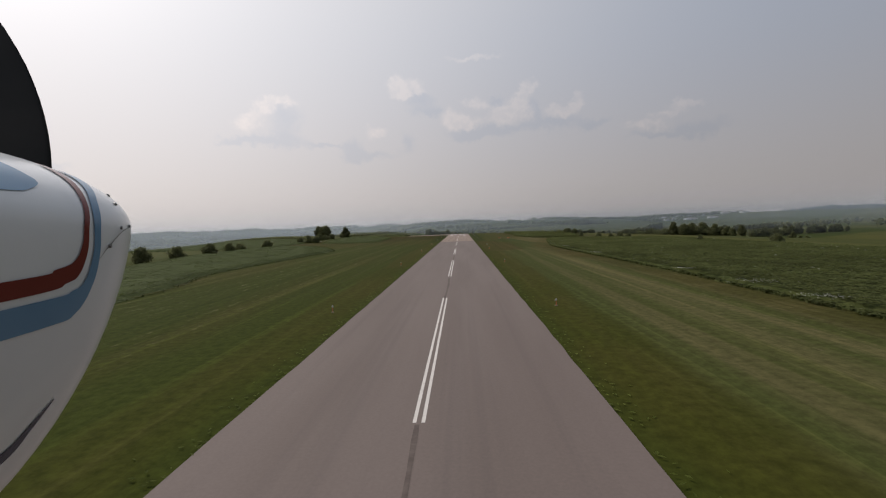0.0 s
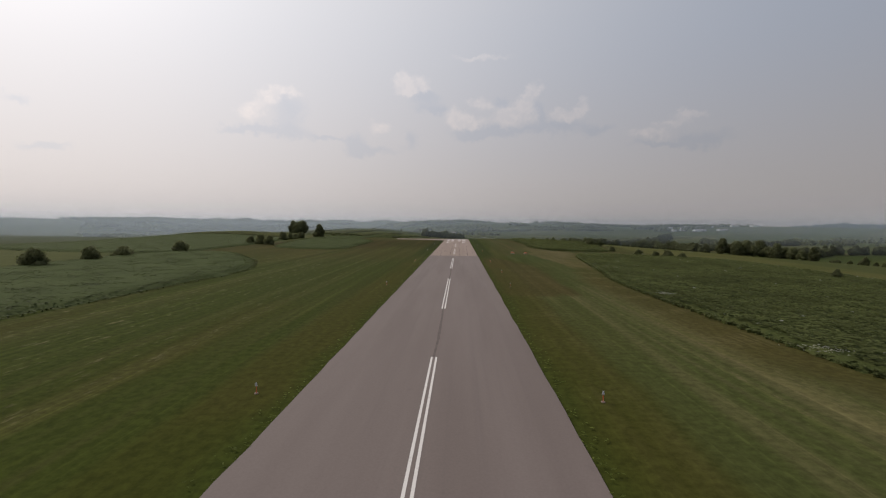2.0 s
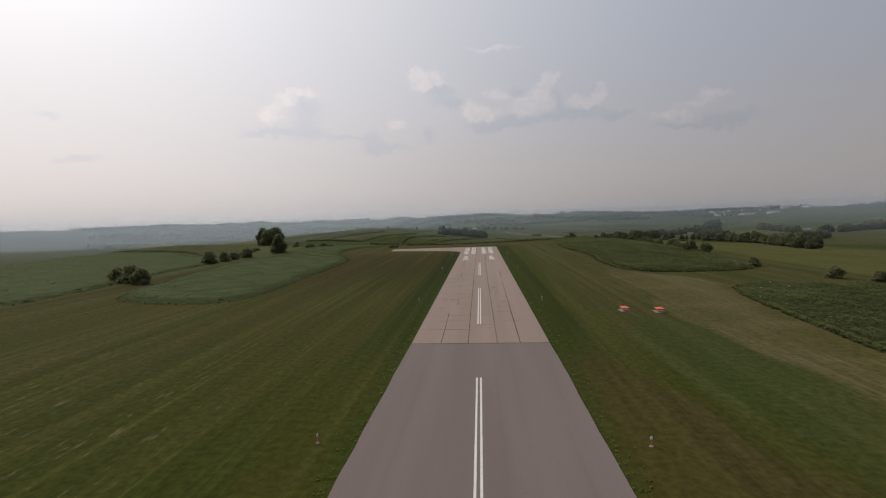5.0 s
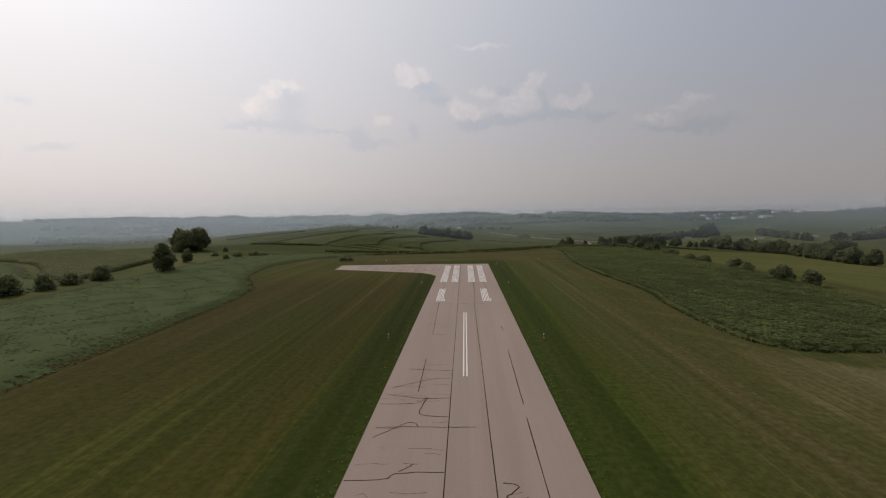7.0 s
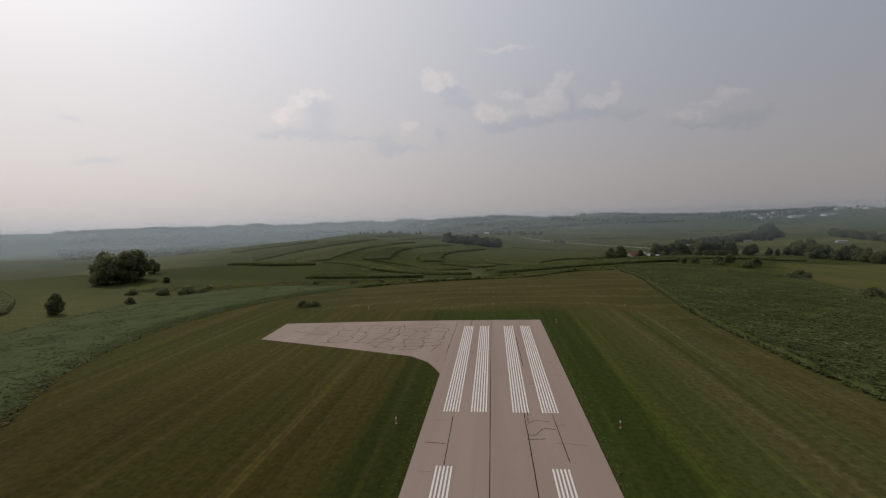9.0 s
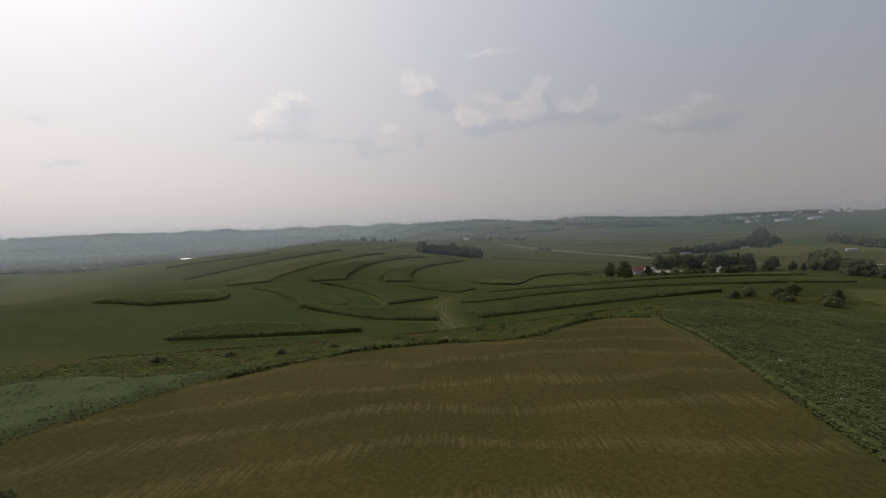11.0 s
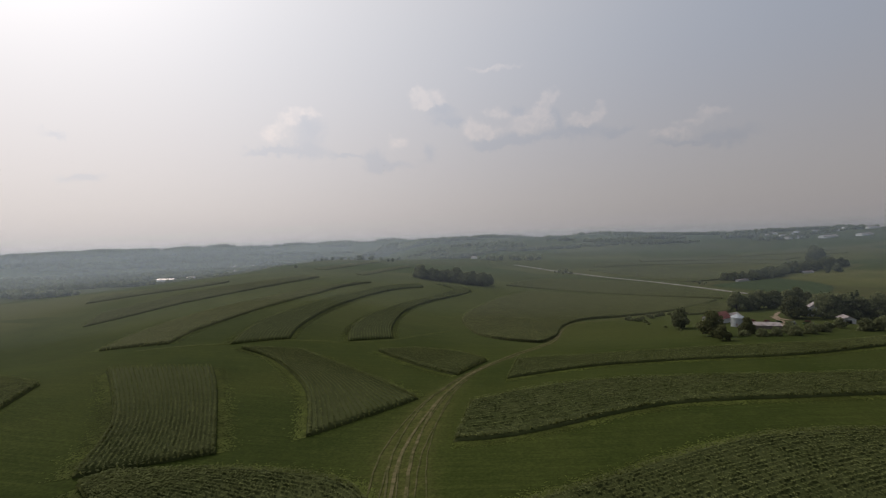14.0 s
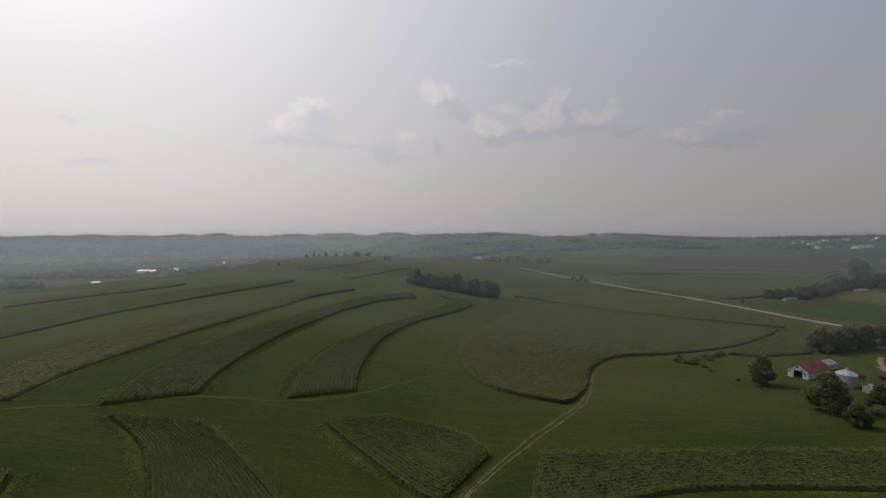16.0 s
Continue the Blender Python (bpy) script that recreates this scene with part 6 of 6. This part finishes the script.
def lumber(x, y, turn, n, seed):
    base = tagged(new("board_pile"), "loose pile of pale boards in the farmyard", "boards")
    r = random.Random(seed)
    for k in range(n):
        bm = bmesh.new()
        box(bm, -.12, .12, -2.2, 2.2, 0, .06, Matrix.Translation((r.uniform(-.9, .9), r.uniform(-.3, .3), .05 + .065 * (k // 5))) @ Matrix.Rotation(r.uniform(-.25, .25), 4, "Z"))
        part("board", bm, DIRT, base)
    base.matrix_basis = Matrix.Translation((x, y, landz(x, y))) @ Matrix.Rotation(turn, 4, "Z")


lumber(176, 418, .8, 16, 1)
lumber(170, 412, 2.0, 12, 2)


# ---- airfield lights ----
def edge_light():
    base = tagged(new("runway_light"), "small white runway edge light on a thin stake", "runway light", "runway edge lights")
    bm = bmesh.new()
    tube(bm, (0, 0, -.2), (0, 0, .55), .03, .025, 8)
    part("stake", bm, ORANGE, base)
    bm = bmesh.new()
    tube(bm, (0, 0, .55), (0, 0, .62), .09, .09, 10)
    tube(bm, (0, 0, .62), (0, 0, .76), .075, .05, 10)
    part("lamp_head", bm, WHITE_WALL, base)
    bm = bmesh.new()
    tube(bm, (0, 0, 0.0), (0, 0, .06), .15, .13, 14)
    part("concrete_foot", bm, CONCRETE, base)
    return base


lamp = edge_light()
first = True
for y in (-403, -348, -293.5, -238.5, -183, -128, -73, -18, 36, 83):
    for s in (-1, 1):
        if s < 0 and y > 40:
            continue
        m = Matrix.Translation((s * 11.9, y, landz(s * 11.9, y)))
        if first:
            lamp.matrix_basis = m
            first = False
        else:
            copy_thing(lamp, m)
for x, y in ((30.4, 99.5), (-33, 100), (12.6, -158)):
    copy_thing(lamp, Matrix.Translation((x, y, landz(x, y))))


def papi(x, y):
    base = tagged(new("approach_light_box"), "orange approach light box on short legs in grass", "light box", "approach light boxes")
    bm = bmesh.new()
    box(bm, -.55, .55, -.75, .75, .42, .62)
    bmesh.ops.bevel(bm, geom=bm.edges[:], offset=.03, segments=2, affect="EDGES")
    part("housing", bm, ORANGE, base)
    bm = bmesh.new()
    box(bm, -.46, .46, .755, .775, .45, .59)
    part("lens", bm, GLASS, base)
    for a in (-.42, .42):
        for b in (-.6, .6):
            bm = bmesh.new()
            tube(bm, (a, b, -.2), (a, b, .42), .035, .035, 8)
            part("leg", bm, GALV, base)
    bm = bmesh.new()
    box(bm, -.8, .8, -1.0, 1.0, -.1, .06)
    part("concrete_pad", bm, CONCRETE, base)
    base.matrix_basis = Matrix.Translation((x, y, landz(x, y)))


papi(24, -83.5)
papi(29.2, -84.5)


def power_pole(x, y, tall=10):
    base = tagged(new("power_pole"), "wooden power pole with crossarm on a far hill", "pole", "power poles")
    bm = bmesh.new()
    tube(bm, (0, 0, -1), (0, 0, tall), .17, .11, 8)
    part("post", bm, POST, base)
    bm = bmesh.new()
    box(bm, -1.2, 1.2, -.06, .06, tall - .9, tall - .75)
    part("crossarm", bm, POST, base)
    for s in (-1.05, 0, 1.05):
        bm = bmesh.new()
        tube(bm, (s, 0, tall - .75), (s, 0, tall - .5), .05, .03, 6)
        part("insulator", bm, GALV, base)
    base.matrix_basis = Matrix.Translation((x, y, landz(x, y))) @ Matrix.Rotation(.5, 4, "Z")


for x, y in ((-267, 908), (-206, 1180), (-184, 1142), (-147, 1164), (-320, 860), (200, 770), (228, 690)):
    power_pole(x, y)


# ---- the aircraft's nose, as it hangs over the runway at the start ----
NOSE = pose(*PATH[0][1:]) @ Matrix.Rotation(radians(-90), 4, "X")     # x right, y ahead, z up of the camera mount


def cowl(d, th):
    """The cowling's skin at d metres ahead and th radians round its section, with its outward normal."""
    f = min(max((d - 1.34) / 0.44, 0), 1)
    g = math.sqrt(max(0.0, 1 - f ** 2.2))
    hw, up, down = 0.819 * (0.72 + 0.28 * g), 0.294 * (0.60 + 0.40 * g), 1.216 * (0.76 + 0.24 * g)
    c, s = math.cos(th), math.sin(th)
    e = 0.972 if s > 0 else 1.325
    tall_ = up if s > 0 else down
    p = Vector((-1.914 + hw * math.copysign(abs(c) ** e, c), d, 0.074 + tall_ * math.copysign(abs(s) ** e, s)))
    return p, Vector((c / hw, 1.2 * f, s / tall_)).normalized()


def cowl_patch(name, mat, parent, lines, lift, label=""):
    """Skin between two lines of (d, th)."""
    bm = bmesh.new()
    a, b = (eased(l, 8) for l in lines)
    across = 5
    rows_ = []
    for (d0, t0), (d1, t1) in zip(a, b):
        row = []
        for k in range(across):
            f = k / (across - 1)
            p, nrm = cowl(d0 + (d1 - d0) * f, t0 + (t1 - t0) * f)
            row.append(bm.verts.new(p + nrm * lift))
        rows_.append(row)
    for r0, r1 in zip(rows_, rows_[1:]):
        for k in range(across - 1):
            bm.faces.new((r0[k], r0[k + 1], r1[k + 1], r1[k]))
    bmesh.ops.recalc_face_normals(bm, faces=bm.faces[:])
    return part(name, bm, mat, parent, label, True)


nose = tagged(new("aircraft_nose"), "white light aircraft nose with red and blue stripes", "aircraft")
bm = bmesh.new()
rings = []
for d in list(np.linspace(-0.3, 1.34, 12)) + [1.34 + 0.44 * math.sin(k / 16 * math.pi / 2) for k in range(1, 17)]:
    rings.append([bm.verts.new(cowl(d, i * math.tau / 72)[0]) for i in range(72)])
for r0, r1 in zip(rings, rings[1:]):
    for i in range(72):
        bm.faces.new((r0[i], r0[(i + 1) % 72], r1[(i + 1) % 72], r1[i]))
bm.faces.new(rings[-1])
bm.faces.new(rings[0][::-1])
bmesh.ops.recalc_face_normals(bm, faces=bm.faces[:])
part("cowling", bm, ENAMEL, nose, "glossy white painted cowling", True)
RED_IN = [(1.43, .74), (1.41, .52), (1.38, .27), (1.36, .02), (1.36, -.10), (1.34, -.165), (1.28, -.19), (1.20, -.21), (0.6, -.26)]
RED_OUT = [(1.46, .72), (1.44, .52), (1.40, .25), (1.38, .0), (1.385, -.13), (1.37, -.21), (1.33, -.235), (1.23, -.26), (0.6, -.32)]
BLUE_IN = [(1.50, .72), (1.47, .50), (1.41, .22), (1.40, .0), (1.41, -.13), (1.40, -.23), (1.36, -.26), (1.26, -.28), (0.6, -.34)]
BLUE_OUT = [(1.56, .70), (1.52, .50), (1.45, .25), (1.43, .0), (1.44, -.13), (1.44, -.24), (1.40, -.33), (1.28, -.36), (0.6, -.42)]
cowl_patch("stripe", ENAMEL_RED, nose, (RED_IN, RED_OUT), 0.003, "dark red painted stripe")
cowl_patch("stripe", ENAMEL_BLUE, nose, (BLUE_IN, BLUE_OUT), 0.003, "light blue painted stripe")
cowl_patch("stripe", ENAMEL_NAVY, nose, ([(1.47, -.60), (1.42, -.66), (1.38, -.71), (1.3, -.76)], [(1.475, -.605), (1.44, -.68), (1.41, -.75), (1.3, -.82)]), 0.003, "thin navy painted streak")
cowl_patch("stripe", ENAMEL_BLUE, nose, ([(0.7, .95), (1.13, .85), (1.22, .65), (1.27, .42)], [(0.7, .20), (1.13, .25), (1.22, .30), (1.265, .37)]), 0.003, "light blue painted panel on the cowl top")
cowl_patch("panel_seam", STEEL, nose, ([(1.66, .03), (1.56, -.03), (1.49, -.10), (1.44, -.16)], [(1.66, .037), (1.56, -.024), (1.49, -.095), (1.44, -.157)]), 0.004)
for sd, st in ((1.55, .0), (1.49, -.11), (1.63, .03), (1.58, .30), (1.62, .45)):
    p, nrm = cowl(sd, st)
    bm = bmesh.new()
    tube(bm, p, p + nrm * 0.005, 0.007, 0.0055, 10)
    part("screw", bm, STEEL, nose)
bm = bmesh.new()
prev = None
for k in range(13):
    f = k / 12
    r = 0.17 * math.sqrt(max(0, 1 - f ** 2)) + 0.004
    ring = [bm.verts.new((-1.99 + r * math.cos(i * math.tau / 32), 1.80 + 0.34 * f, -0.14 + r * math.sin(i * math.tau / 32))) for i in range(32)]
    if prev:
        for i in range(32):
            bm.faces.new((prev[i], prev[(i + 1) % 32], ring[(i + 1) % 32], ring[i]))
    prev = ring
bm.faces.new(prev)
part("spinner", bm, ENAMEL, nose, "", True)
for s in (1, -1):
    bm = bmesh.new()
    rows_ = []
    for k in range(15):
        f = k / 14
        r = 0.12 + 1.05 * f
        ch = 0.27 * (1 - max(0.0, f - 0.8) * 2.2)
        lead = 0.20 * smooth(min(1.0, f / 0.3)) - 0.20 * max(0.0, (f - 0.35) / 0.60) ** 2     # curved leading edge
        tw = radians(24 - 12 * f)
        row = []
        for i in range(12):
            a = i * math.tau / 12
            u, v = ch * 0.5 * math.cos(a), 0.012 * math.sin(a) * (1 - .5 * f) + .006 * math.cos(a) ** 2
            row.append(bm.verts.new((-1.99 + s * (lead + 0.07 - ch / 2 + u * math.cos(tw) + v * math.sin(tw)), 1.93 + u * math.sin(tw) - v * math.cos(tw), -0.14 + s * r)))
        rows_.append(row)
    for r0, r1 in zip(rows_, rows_[1:]):
        for i in range(12):
            bm.faces.new((r0[i], r0[(i + 1) % 12], r1[(i + 1) % 12], r1[i]))
    bm.faces.new(rows_[-1])
    bm.faces.new(rows_[0][::-1])
    bmesh.ops.recalc_face_normals(bm, faces=bm.faces[:])
    part("propeller_blade", bm, BLADE, nose, "matt black propeller blade", True)
nose.matrix_basis = NOSE
